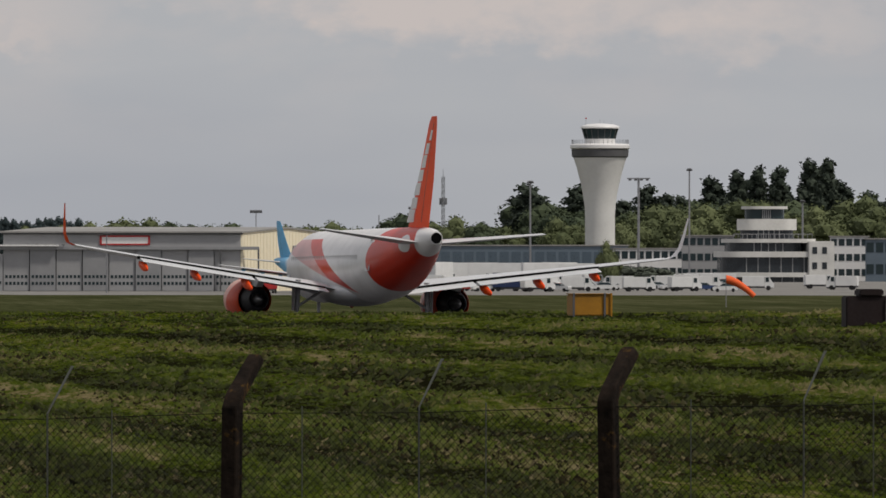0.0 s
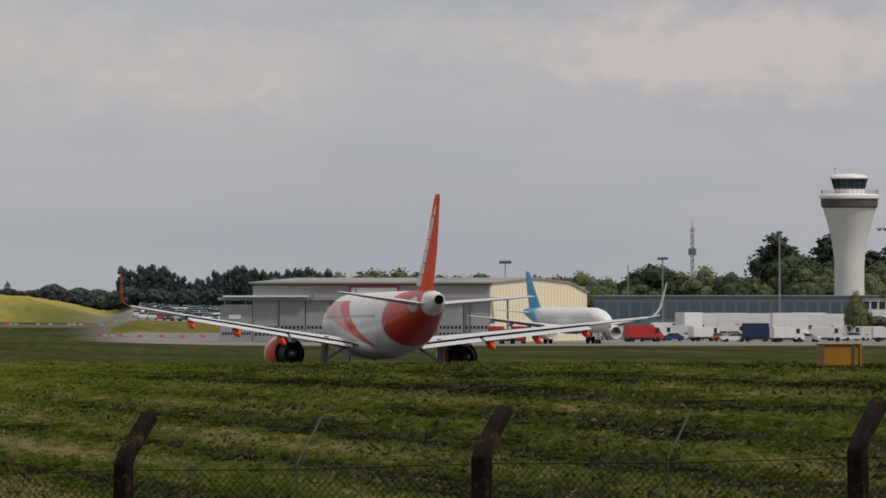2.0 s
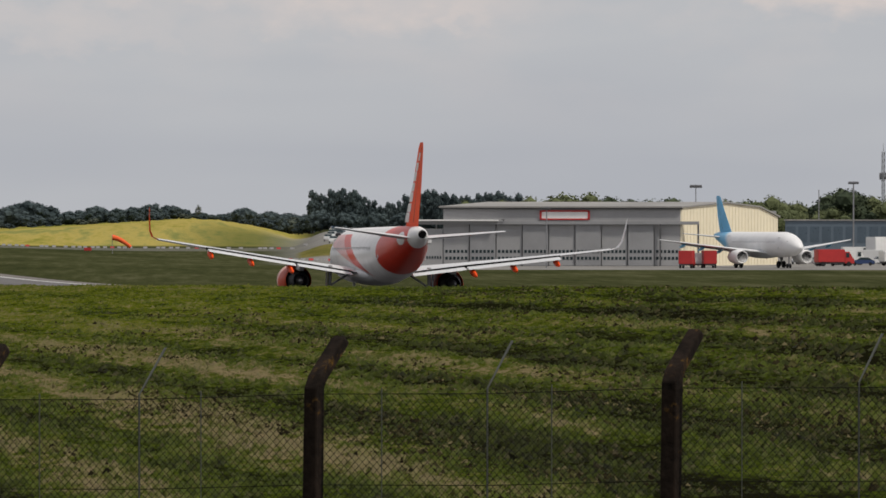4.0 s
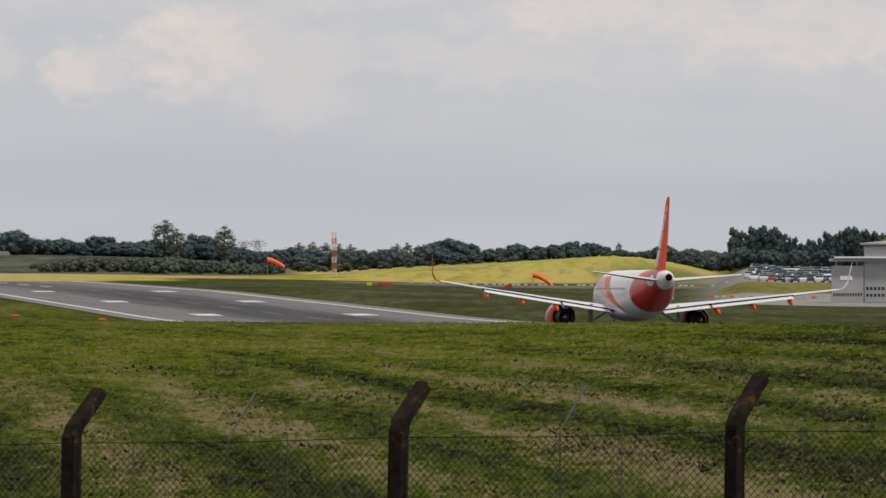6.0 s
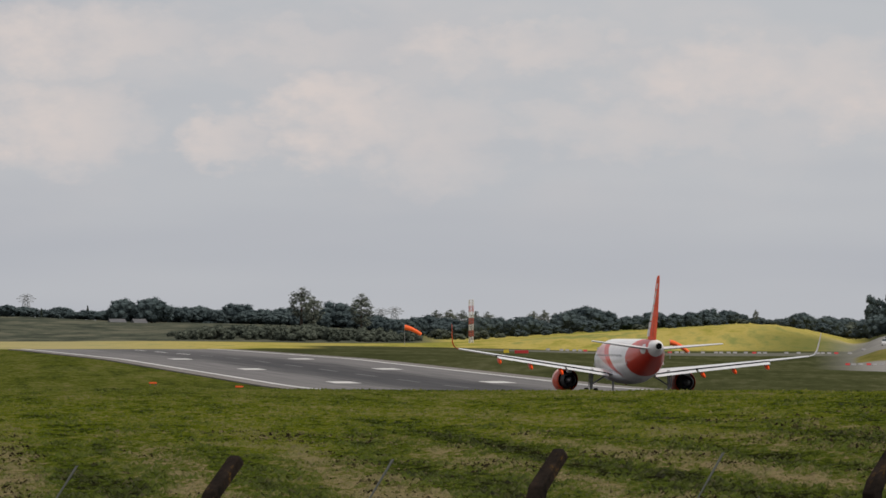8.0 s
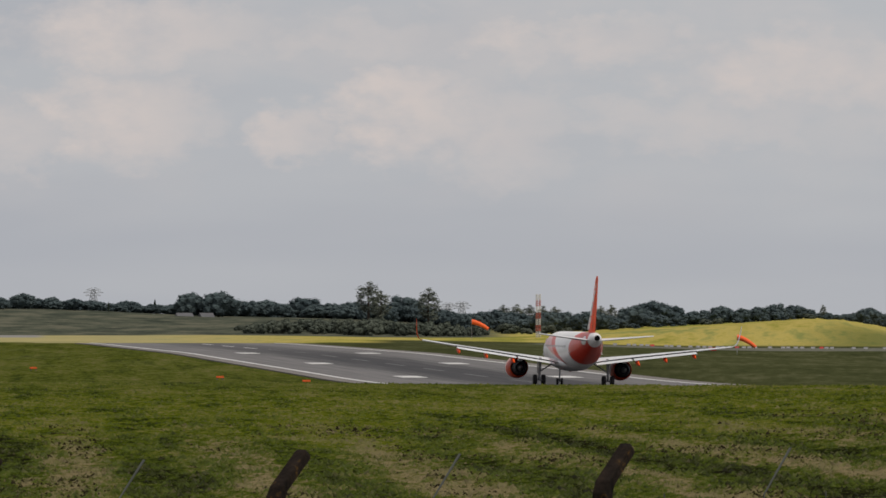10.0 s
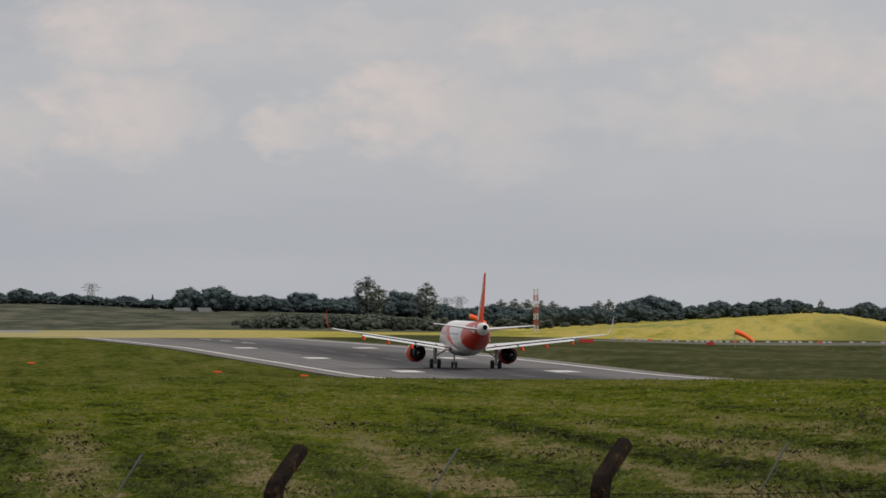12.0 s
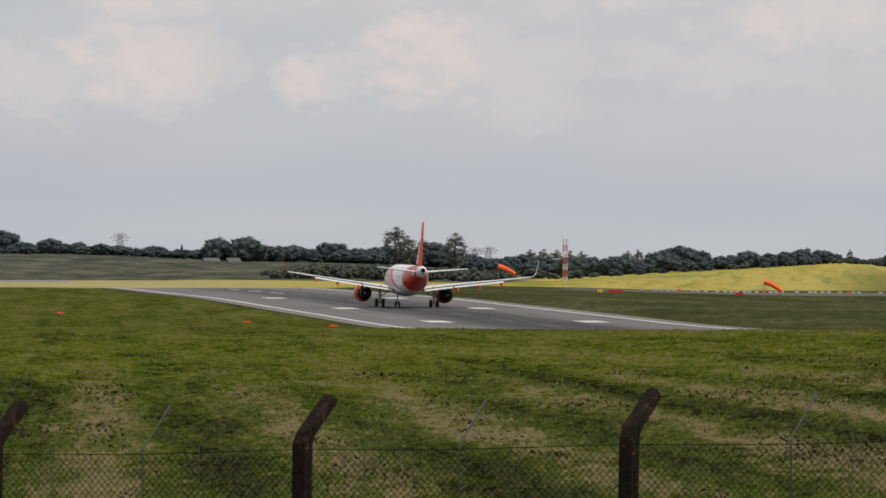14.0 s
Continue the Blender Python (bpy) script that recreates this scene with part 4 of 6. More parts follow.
for k in range(56):
    a = -2.1 + 3.5 * k / 55 + SCRUB.uniform(-0.03, 0.03)
    plant(SCRUB.choice(("bush_b", "oak_a", "oak_b")), a, SCRUB.uniform(2640, 2720), SCRUB.uniform(-0.03, 0.01) + np.interp(a, (-2.1, -1, 0, 1.4), (0, 0.015, 0.035, 0.0)), SCRUB.uniform(1.6, 2.2), "hill wood undergrowth")
for k in range(60):
    a = 1.2 + 6.6 * k / 59 + SCRUB.uniform(-0.04, 0.04)
    plant(SCRUB.choice(("lime_a", "lime_b", "oak_c", "bush_b") if a > 4 else ("oak_a", "oak_c", "lime_b")), a, SCRUB.uniform(2560, 2640), SCRUB.uniform(0.0, 0.06) + np.interp(a, (1.2, 4.4, 5.2, 7.8), (0, 0, 0.05, 0.06)), SCRUB.uniform(1.5, 2.0), "woodland undergrowth")
for k in range(30):
    a = -2.7 + 4.1 * k / 29 + SCRUB.uniform(-0.04, 0.04)
    plant(SCRUB.choice(("bush_b", "bush_b", "bush_a")), a, SCRUB.uniform(2480, 2560), SCRUB.uniform(-0.045, 0.0) - (0.05 if a < -0.6 else 0), 2.0, "hill hedge")


# ---- hangar ----
def build_hangar():
    """Long grey shed with sliding doors towards the runway and a cream gable end in the sun."""
    D = 1500
    mm = facing(2.74, D, -1.0)
    W0, W1 = -20.3, 20.3
    H = EYE.z + D * math.tan(radians(0.078)) + 1.0
    h = empty("hangar", "long grey aircraft hangar with sliding doors and a cream gable end", "hangar")
    h.matrix_basis = mm
    dp = 46.0
    shear = 17.5  # how far the depth runs to the right
    def q(x, y):
        return (x + shear * y / dp, y)
    def wall(p0, p1, z0, z1a, z1b, th=0.3):
        a, b = Vector((*p0, 0)), Vector((*p1, 0))
        n = Vector((0, 0, 1)).cross(b - a).normalized() * th
        bm = bmesh.new()
        lo = [bm.verts.new(v) for v in ((a.x, a.y, z0), (b.x, b.y, z0), (b.x, b.y, z1b), (a.x, a.y, z1a))]
        hi = [bm.verts.new(v) for v in ((a.x + n.x, a.y + n.y, z0), (b.x + n.x, b.y + n.y, z0), (b.x + n.x, b.y + n.y, z1b), (a.x + n.x, a.y + n.y, z1a))]
        bm.faces.new(lo), bm.faces.new(hi)
        for i in range(4):
            bm.faces.new((lo[i], lo[(i + 1) % 4], hi[(i + 1) % 4], hi[i]))
        return bm
    part("front_wall", wall(q(W0, 0), q(W1, 0), 7.4, H - 0.4, H - 0.6), M_greyclad, h)
    part("rear_wall", wall(q(W1, dp), q(W0, dp), 0, H - 1.2, H - 1.2), M_greyclad, h)
    part("side_wall", wall(q(W0, dp), q(W0, 0), 0, H - 1.2, H - 0.4), M_greyclad, h)
    # gable end: pitched
    prof = [(0.0, 0.0), (0.0, H - 0.6), (0.45, H + 0.2), (0.80, H - 0.5), (1.0, H - 2.2), (1.0, 0.0)]
    rings = []
    for dx in (0.0, 0.3):
        rings.append([(W1 + dx + shear * u, u * dp, z) for u, z in prof])
    part("gable_wall", loft(rings), M_cream, h, "sunlit cream gable cladding")
    bm = bmesh.new()
    for k in range(30):
        u = (k + 0.5) / 30
        zt = np.interp(u, [p[0] for p in prof[1:5]], [p[1] for p in prof[1:5]]) - 0.25
        box(bm, W1 + shear * u + 0.30, u * dp - 0.06, 0.2, W1 + shear * u + 0.36, u * dp + 0.06, zt)
    part("cladding_ribs", bm, M_cream, h)
    # roof
    rings = []
    for x in (W0 - 0.5, W1 + 0.6):
        rings.append([(x + shear * u, u * dp, z + dz) for u, z, dz in ((-0.015, H - 0.45, 0), (0.45, H + 0.35, 0), (0.8, H - 0.35, 0), (1.01, H - 2.1, 0), (1.01, H - 2.35, 0), (0.8, H - 0.6, 0), (0.45, H + 0.1, 0), (-0.015, H - 0.7, 0))])
    part("roof", loft(rings), M_roof, h, "low-pitched weathered grey roof")
    part("eaves_gutter", boxed(W0 - 0.4, -0.45, H - 0.95, W1 + 0.4, -0.02, H - 0.72, bevel=0.04), M_dkgrey, h)
    part("door_track", boxed(W0 - 6.0, -0.9, 7.15, W1 + 3.2, 0.15, 7.7, bevel=0.05), M_greyclad2, h, "long sliding door rail")
    part("track_post", boxed(W1 + 2.9, -0.8, 0, W1 + 3.2, -0.4, 7.2), M_dkgrey, h)
    part("track_post", boxed(W1 - 3.6, -0.85, 0, W1 - 3.3, -0.5, 7.2), M_dkgrey, h)
    # sliding doors with seams and a band of small panes
    n = 9
    for k in range(n):
        x0 = W0 + (W1 - W0) * k / n
        x1 = W0 + (W1 - W0) * (k + 1) / n
        dy = -0.28 if k % 2 else 0.02
        d = part("sliding_door", boxed(x0 + 0.06, dy - 0.12, 0.1, x1 - 0.06, dy + 0.06, 7.16, bevel=0.03), M_greyclad2 if k % 2 else M_greyclad, h)
        for row in (0, 1):
            bm = bmesh.new()
            for i in range(6):
                xx = x0 + 0.35 + i * (x1 - x0 - 0.5) / 6
                box(bm, xx, dy - 0.16, 1.15 + row * 1.15, xx + 0.42, dy - 0.11, 1.65 + row * 1.15)
            part("pane_row", bm, M_glass, d)
    # red-framed board
    xs0, xs1 = -3.6, 4.6
    part("sign_board", boxed(xs0, -0.16, H - 2.65, xs1, -0.04, H - 1.35, bevel=0.03), M_white, h, "blank white board in a red frame")
    bm = bmesh.new()
    for b in ((xs0 - 0.2, H - 2.8, xs1 + 0.2, H - 2.55), (xs0 - 0.2, H - 1.4, xs1 + 0.2, H - 1.15), (xs0 - 0.2, H - 2.8, xs0 + 0.15, H - 1.15), (xs1 - 0.15, H - 2.8, xs1 + 0.2, H - 1.15)):
        box(bm, b[0], -0.26, b[1], b[2], -0.17, b[3])
    part("sign_frame", bm, M_red, h, "red frame")
    bm = bmesh.new()
    for k in range(5):
        tube(bm, (-16 + k * 1.5, -0.7, 7.7), (-16 + k * 1.5, -1.1, 7.95), 0.06, 0.06, 6)
        box(bm, -16.3 + k * 1.5, -1.3, 7.9, -15.8 + k * 1.5, -1.0, 8.05)
    part("floodlights", bm, M_dkgrey, h, "row of small dark floodlights")
    # lean-to at the near end
    lean = part("lean_to", boxed(W0 - 5.6, -0.3, 0, W0 - 0.1, 14, 6.4, bevel=0.05), M_greyclad, h)
    part("canopy", boxed(W0 - 5.1, -1.6, 7.72, W0 + 9.5, -0.06, 8.0, bevel=0.05), M_white, lean, "pale canopy edge")
    bm = bmesh.new()
    for i in range(11):
        box(bm, W0 - 5.2 + i * 0.46, -0.36, 1.3, W0 - 4.95 + i * 0.46, -0.28, 1.75)
    part("pane_row", bm, M_glass, lean)
    part("notice", boxed(W0 - 4.1, -0.4, 4.0, W0 - 2.0, -0.31, 4.7), M_white, lean)
    for x in (W0 - 4.8, W0 - 1.2):
        part("canopy_post", boxed(x - 0.1, -0.25, 6.4, x + 0.1, -0.08, 7.72), M_greyclad2, lean)


build_hangar()


# ---- control tower ----
def build_tower():
    D = 2140
    zg = 0.5
    t = empty("control_tower", "tall white flared concrete airport control tower", "tower")
    v = spot(5.866, D)
    t.matrix_basis = pose(v.x, v.y, zg, 0, 0, 10)
    def zz(rise):
        return EYE.z + D * math.tan(radians(rise)) - zg
    z1, z2, z3 = zz(0.10), zz(0.545), zz(0.60)
    bm = turned([(3.7, -0.5), (3.65, z1 - 4), (3.65, zz(0.16)), (3.8, zz(0.23)), (4.15, zz(0.30)), (4.75, zz(0.38)), (5.6, zz(0.47)), (6.5, z2)], 48)
    part("shaft", bm, M_concrete, t, smooth=40)
    part("grey_band", turned([(6.5, z2), (6.9, z2 + 0.3), (7.0, z2 + 2.0), (6.6, z2 + 2.05)], 40), M_dkgrey, t, "grey louvred band", smooth=40)
    part("gallery", turned([(6.9, z2 + 2.05), (7.3, z2 + 2.3), (7.3, z2 + 3.0), (7.0, z2 + 3.35), (4.2, z2 + 3.5)], 40), M_white, t, smooth=40)
    rail = bmesh.new()
    for i in range(40):
        a = 2 * math.pi * i / 40
        tube(rail, (6.9 * math.cos(a), 6.9 * math.sin(a), z2 + 3.3), (6.9 * math.cos(a), 6.9 * math.sin(a), z2 + 4.4), 0.05, 0.05, 5)
    part("gallery_rail", rail, M_metal, t)
    part("cab_base", turned([(3.7, z2 + 3.4), (3.75, z2 + 4.6)], 16), M_white, t)
    part("cab_glazing", turned([(3.75, z2 + 4.6), (4.45, zz(0.735))], 16), M_glass, t, "dark green-tinted cab glazing")
    mull = bmesh.new()
    for i in range(16):
        a = 2 * math.pi * i / 16
        tube(mull, (3.78 * math.cos(a), 3.78 * math.sin(a), z2 + 4.6), (4.48 * math.cos(a), 4.48 * math.sin(a), zz(0.735)), 0.07, 0.07, 5)
    part("mullions", mull, M_dkgrey, t)
    zr = zz(0.735)
    part("cab_roof", turned([(4.7, zr), (4.8, zr + 0.25), (4.6, zr + 0.6), (3.2, zr + 1.1), (0.4, zr + 1.3)], 32), M_white, t, smooth=40)
    ant = bmesh.new()
    for x, y, hh in ((-3.6, 0, 1.6), (1.2, 1, 1.2), (2.6, -1, 1.0), (0, 0, 1.4)):
        tube(ant, (x, y, zr + 0.6), (x, y, zr + 0.8 + hh), 0.06, 0.03, 5)
    part("aerials", ant, M_metal, t)
    part("obstruction_lamp", boxed(-3.75, -0.15, zr + 2.3, -3.45, 0.15, zr + 2.7, bevel=0.05), M_red, t, "small red lamp")


build_tower()


# ---- masts, lamps, windsocks ----
def lattice_mast(name, bearing, dist, top, half, label, bands=None, mats=(M_metal,), head=None):
    v = spot(bearing, dist)
    zg = gz(v.x, v.y)
    h = EYE.z + dist * math.tan(radians(top)) - zg
    t = empty(name, label, "mast")
    t.matrix_basis = pose(v.x, v.y, zg, 0, 0, 20)
    n = bands or 6
    for k in range(n):
        z0, z1 = h * k / n, h * (k + 1) / n
        sec = None
        mat = mats[k % len(mats)]
        for sx, sy in ((-1, -1), (1, -1), (1, 1), (-1, 1)):
            leg = tubed((sx * half, sy * half, z0), (sx * half, sy * half, z1), 0.07, 0.07, 5)
            if sec is None:
                sec = part("mast_section", leg, mat, t)
            else:
                part("leg", leg, mat, sec)
        m = 3
        for i in range(m):
            a, b = z0 + (z1 - z0) * i / m, z0 + (z1 - z0) * (i + 1) / m
            for s in (-1, 1):
                part("brace", tubed((-half, s * half, a), (half, s * half, b), 0.045, 0.045, 4), mat, sec)
                part("brace", tubed((s * half, half, a), (s * half, -half, b), 0.05, 0.05, 4), mat, sec)
    if head:
        head(t, h)
    return t


M_mastwhite = painted("white_mast_paint", (0.6, 0.58, 0.57), 0.6, 0.15, 0.5)
M_mastred = painted("faded_red_mast_paint", (0.42, 0.10, 0.07), 0.6, 0.15, 0.5)
lattice_mast("lattice_mast", -1.50, 2200, 0.137, 0.45, "red and white banded lattice mast on the airfield", 7, (M_mastwhite, M_mastred))


def mast_head(t, h):
    bm = bmesh.new()
    for a in range(6):
        c, s = math.cos(a * 1.047), math.sin(a * 1.047)
        box(bm, 1.0 * c - 0.2, 1.0 * s - 0.2, h * 0.70, 1.0 * c + 0.2, 1.0 * s + 0.2, h * 0.70 + 2.0)
        tube(bm, (0, 0, h * 0.70 + 0.5), (1.0 * c, 1.0 * s, h * 0.70 + 0.5), 0.06, 0.06, 5)
    tube(bm, (0, 0, h), (0, 0, h + 2.5), 0.1, 0.04, 5)
    part("aerial_panels", bm, M_metal, t)


lattice_mast("radio_mast", 4.840, 2600, 0.42, 0.35, "slim grey radio mast with panel aerials", 5, (M_metal,), mast_head)


def floodlight_mast(bearing, dist, top, r=0.22, cross=3.0, lamps=True):
    v = spot(bearing, dist)
    zg = gz(v.x, v.y)
    h = EYE.z + dist * math.tan(radians(top)) - zg
    t = empty("floodlight_mast", "grey steel apron floodlight mast", "lamp post", "apron floodlight masts")
    t.matrix_basis = facing(bearing, dist, zg)
    part("pole", tubed((0, 0, -0.3), (0, 0, h), r, r * 0.7, 10), M_metal, t)
    if lamps:
        part("crossbar", boxed(-cross / 2, -0.15, h - 0.3, cross / 2, 0.15, h - 0.05), M_metal, t)
        for k in range(4):
            x = -cross / 2 + cross * (k + 0.5) / 4
            part("floodlight", boxed(x - 0.3, -0.45, h - 0.6, x + 0.3, 0.1, h - 0.25, bevel=0.05), M_dkgrey, t)


floodlight_mast(5.41, 1900, 0.395, 0.26, 1.2)
floodlight_mast(6.118, 1750, 0.415, 0.32, 4.6)
floodlight_mast(6.450, 1800, 0.477, 0.22, 0.9)
floodlight_mast(7.19, 2000, 0.27, 0.3, 1.0)
floodlight_mast(3.616, 1590, 0.203, 0.12, 2.2)
floodlight_mast(4.646, 1850, 0.225, 0.2, 2.2)
floodlight_mast(2.64, 1440, 0.06, 0.14, 1.0)
floodlight_mast(4.42, 2100, 0.17, 0.16, 1.0, False)


def windsock(bearing, dist, rise, length, droop, turn=0):
    """A stiff orange sleeve blown to one side on a white pole."""
    v = spot(bearing, dist)
    zg = gz(v.x, v.y)
    z = EYE.z + dist * math.tan(radians(rise)) - zg
    t = empty("windsock", "bright orange windsock blown out on its pole", "windsock", "airfield windsocks")
    t.matrix_basis = facing(bearing, dist, zg, turn)
    part("pole", tubed((0, 0, -0.2), (0, 0, z + 0.4), 0.05, 0.04, 8), M_strut, t)
    rings = []
    n = 12
    L = length
    for k in range(9):
        u = k / 8
        x = L * u
        zc = z - droop * (u ** 1.6)
        rr = (0.55 - 0.22 * u) * L / 3.6
        sl = math.atan2(droop * 1.6 * u ** 0.6, L)
        rings.append([(x + rr * math.cos(a) * math.sin(sl), rr * math.sin(a), zc + rr * math.cos(a) * math.cos(sl)) for a in (2 * math.pi * i / n for i in range(n))])
    s = part("sleeve", loft(rings), M_sock, t, "orange cloth sleeve", smooth=60)
    r = 0.56 * L / 3.6
    rings = []
    for i in range(13):
        a = 2 * math.pi * i / 12
        rings.append([(0.04 * math.cos(q), (r + 0.04 * math.sin(q)) * math.sin(a), z + (r + 0.04 * math.sin(q)) * math.cos(a)) for q in (0.0, 1.571, 3.142, 4.712)])
    bm = loft(rings, caps=False)
    bmesh.ops.remove_doubles(bm, verts=bm.verts[:], dist=0.002)
    part("hoop", bm, M_metal, s)


windsock(-1.935, 2050, -0.045, 3.9, 1.7)
windsock(-0.200, 1700, -0.145, 3.6, 1.9)
windsock(6.690, 1150, -0.250, 3.7, 2.2)


# ---- small airfield things ----
def airfield_box():
    v = spot(5.795, 236)
    zg = gz(v.x, v.y)
    t = empty("equipment_cabinet", "weathered yellow metal equipment cabinet in the grass", "cabinet")
    t.matrix_basis = facing(5.795, 236, zg, 12)
    H = EYE.z + 236 * math.tan(radians(-0.350)) - zg
    part("body", boxed(-0.53, -0.4, 0.03, 0.53, 0.4, H, bevel=0.03), M_yellow, t)
    part("lid", boxed(-0.56, -0.44, H, 0.56, 0.44, H + 0.03, bevel=0.015), M_yellow, t)
    for x in (-0.51, 0.34, 0.52):
        part("corner_post", boxed(x - 0.025, -0.45, -0.2, x + 0.025, -0.40, H + 0.04), M_dkgrey if x != 0.52 else M_yellow, t)


airfield_box()


def marker_board(bearing, rise_top, dist, w, h, mat, name, label, cat):
    v = spot(bearing, dist)
    zg = gz(v.x, v.y)
    t = empty(name, label, cat)
    t.matrix_basis = facing(bearing, dist, zg)
    part("panel", boxed(-w / 2, -0.12, 0.25, w / 2, 0.12, 0.25 + h, bevel=0.03), mat, t)
    for x in (-w * 0.35, w * 0.35):
        part("leg", boxed(x - 0.05, -0.05, -0.15, x + 0.05, 0.05, 0.26), M_dkgrey, t)


marker_board(-1.17, 0, 1640, 2.6, 0.6, M_red, "taxiway_sign", "red mandatory taxiway sign board", "sign")
marker_board(-1.27, 0, 1640, 1.0, 0.6, painted("yellow_sign_face", (0.6, 0.45, 0.03), 0.6, 0.1, 1.0), "taxiway_sign", "yellow taxiway direction sign board", "sign")
marker_board(-0.36, 0, 1730, 1.5, 0.6, M_red, "taxiway_sign", "red mandatory taxiway sign board", "sign")
for b, d in ((-4.80, 1115), (-3.581, 1022), (-3.016, 990)):
    marker_board(b, 0, d, 0.9, 0.2, M_sock, "orange_marker", "low orange edge marker in the grass", "marker")

# (kind, bearing, distance, rise of the top, width)
for row in (
        ('oak_a', -5.363, 2735, 0.166, 1.01),
        ('oak_b', -5.179, 2737, 0.203, 1.20),
        ('oak_c', -5.020, 2668, 0.118, 1.32),
        ('oak_b', -4.864, 2693, 0.148, 1.31),
        ('oak_a', -4.772, 2720, 0.111, 1.31),
        ('oak_c', -4.679, 2720, 0.118, 1.28),
        ('oak_a', -4.532, 2689, 0.111, 1.43),
        ('oak_c', -4.162, 2709, 0.092, 1.56),
        ('oak_c', -3.774, 2668, 0.148, 1.23),
        ('oak_c', -3.589, 2665, 0.155, 1.36),
        ('oak_a', -3.689, 2694, 0.104, 1.39),
        ('oak_c', -3.496, 2709, 0.089, 1.45),
        ('oak_b', -3.404, 2710, 0.100, 1.35),
        ('oak_c', -3.275, 2716, 0.100, 1.50),
        ('oak_a', -3.182, 2706, 0.081, 1.31),
        ('oak_a', -3.034, 2723, 0.122, 1.38),
        ('oak_c', -2.935, 2715, 0.074, 1.36),
        ('oak_b', -2.850, 2713, 0.085, 1.30),):
    plant(*row[:4], row[4] * (1.1 if row[0] != 'pine_a' else 0.8), 'field edge')
for row in (
        ('oak_b', -2.720, 2733, 0.096, 1.27),
        ('oak_c', -2.369, 2712, 0.126, 1.42),
        ('oak_b', -2.480, 2663, 0.055, 1.06),
        ('oak_c', -2.646, 2680, 0.055, 1.03),
        ('oak_b', -2.166, 2729, 0.037, 1.06),
        ('oak_c', -2.092, 2673, 0.018, 1.03),
        ('pine_a', -4.310, 2677, 0.085, 0.82),
        ('pine_a', -4.007, 2723, 0.100, 0.87),
        ('pine_a', -4.199, 2665, 0.048, 0.74),):
    plant(*row[:4], row[4] * (1.1 if row[0] != 'pine_a' else 0.8), 'field edge')
for row in (
        ('poplar_a', -2.609, 2661, 0.222, 1.77),
        ('poplar_a', -2.528, 2608, 0.163, 1.58),
        ('poplar_a', -2.217, 2619, 0.181, 1.62),
        ('poplar_a', 0.363, 2654, 0.070, 1.25),):
    plant(*row, 'tall poplars')
for row in (
        ('oak_a', -1.973, 2615, 0.018, 1.02),
        ('oak_a', -1.870, 2658, 0.030, 1.03),
        ('oak_b', -1.777, 2680, 0.048, 1.06),
        ('oak_b', -1.648, 2674, 0.030, 1.15),
        ('oak_a', -1.463, 2649, 0.037, 0.92),
        ('oak_a', -1.334, 2686, 0.030, 1.01),
        ('oak_a', -1.223, 2662, 0.018, 0.97),
        ('oak_b', -1.130, 2629, 0.037, 1.03),
        ('oak_b', -0.872, 2650, 0.074, 1.08),
        ('oak_a', -0.746, 2658, 0.104, 1.18),
        ('oak_c', -0.613, 2659, 0.063, 1.02),
        ('oak_c', -0.484, 2681, 0.030, 0.94),
        ('oak_c', -0.302, 2644, 0.063, 1.24),
        ('oak_c', -0.169, 2640, 0.048, 1.07),
        ('oak_b', -0.058, 2643, 0.063, 1.00),
        ('oak_c', 0.049, 2653, 0.078, 1.11),
        ('oak_b', 0.178, 2684, 0.074, 1.16),
        ('oak_b', 0.267, 2688, 0.048, 1.01),):
    plant(*row[:4], row[4] * 1.3, 'hill wood')
for row in (
        ('oak_a', 0.478, 2617, -0.037, 1.02),
        ('oak_b', 0.600, 2669, 0.018, 1.07),
        ('oak_b', 0.656, 2586, 0.059, 1.06),
        ('oak_b', 0.826, 2523, 0.037, 1.04),
        ('oak_a', 0.974, 2582, 0.018, 1.03),
        ('oak_a', 0.752, 2549, -0.007, 1.00),
        ('oak_c', 0.900, 2544, -0.015, 0.96),
        ('oak_a', 1.085, 2565, 0.015, 1.02),):
    plant(*row[:4], row[4] * 1.3, 'hill wood')
for row in (
        ('poplar_a', -1.726, 3305, 0.070, 1.63),
        ('poplar_a', -1.641, 3295, 0.074, 1.66),
        ('poplar_a', -1.559, 3262, 0.070, 1.62),
        ('poplar_a', -1.471, 3262, 0.063, 1.72),
        ('poplar_a', -1.389, 3292, 0.059, 1.63),
        ('poplar_a', -1.094, 3298, 0.063, 1.62),
        ('poplar_a', -1.020, 3300, 0.070, 1.52),
        ('poplar_a', -0.946, 3283, 0.052, 1.55),):
    plant(*row, 'far wood')
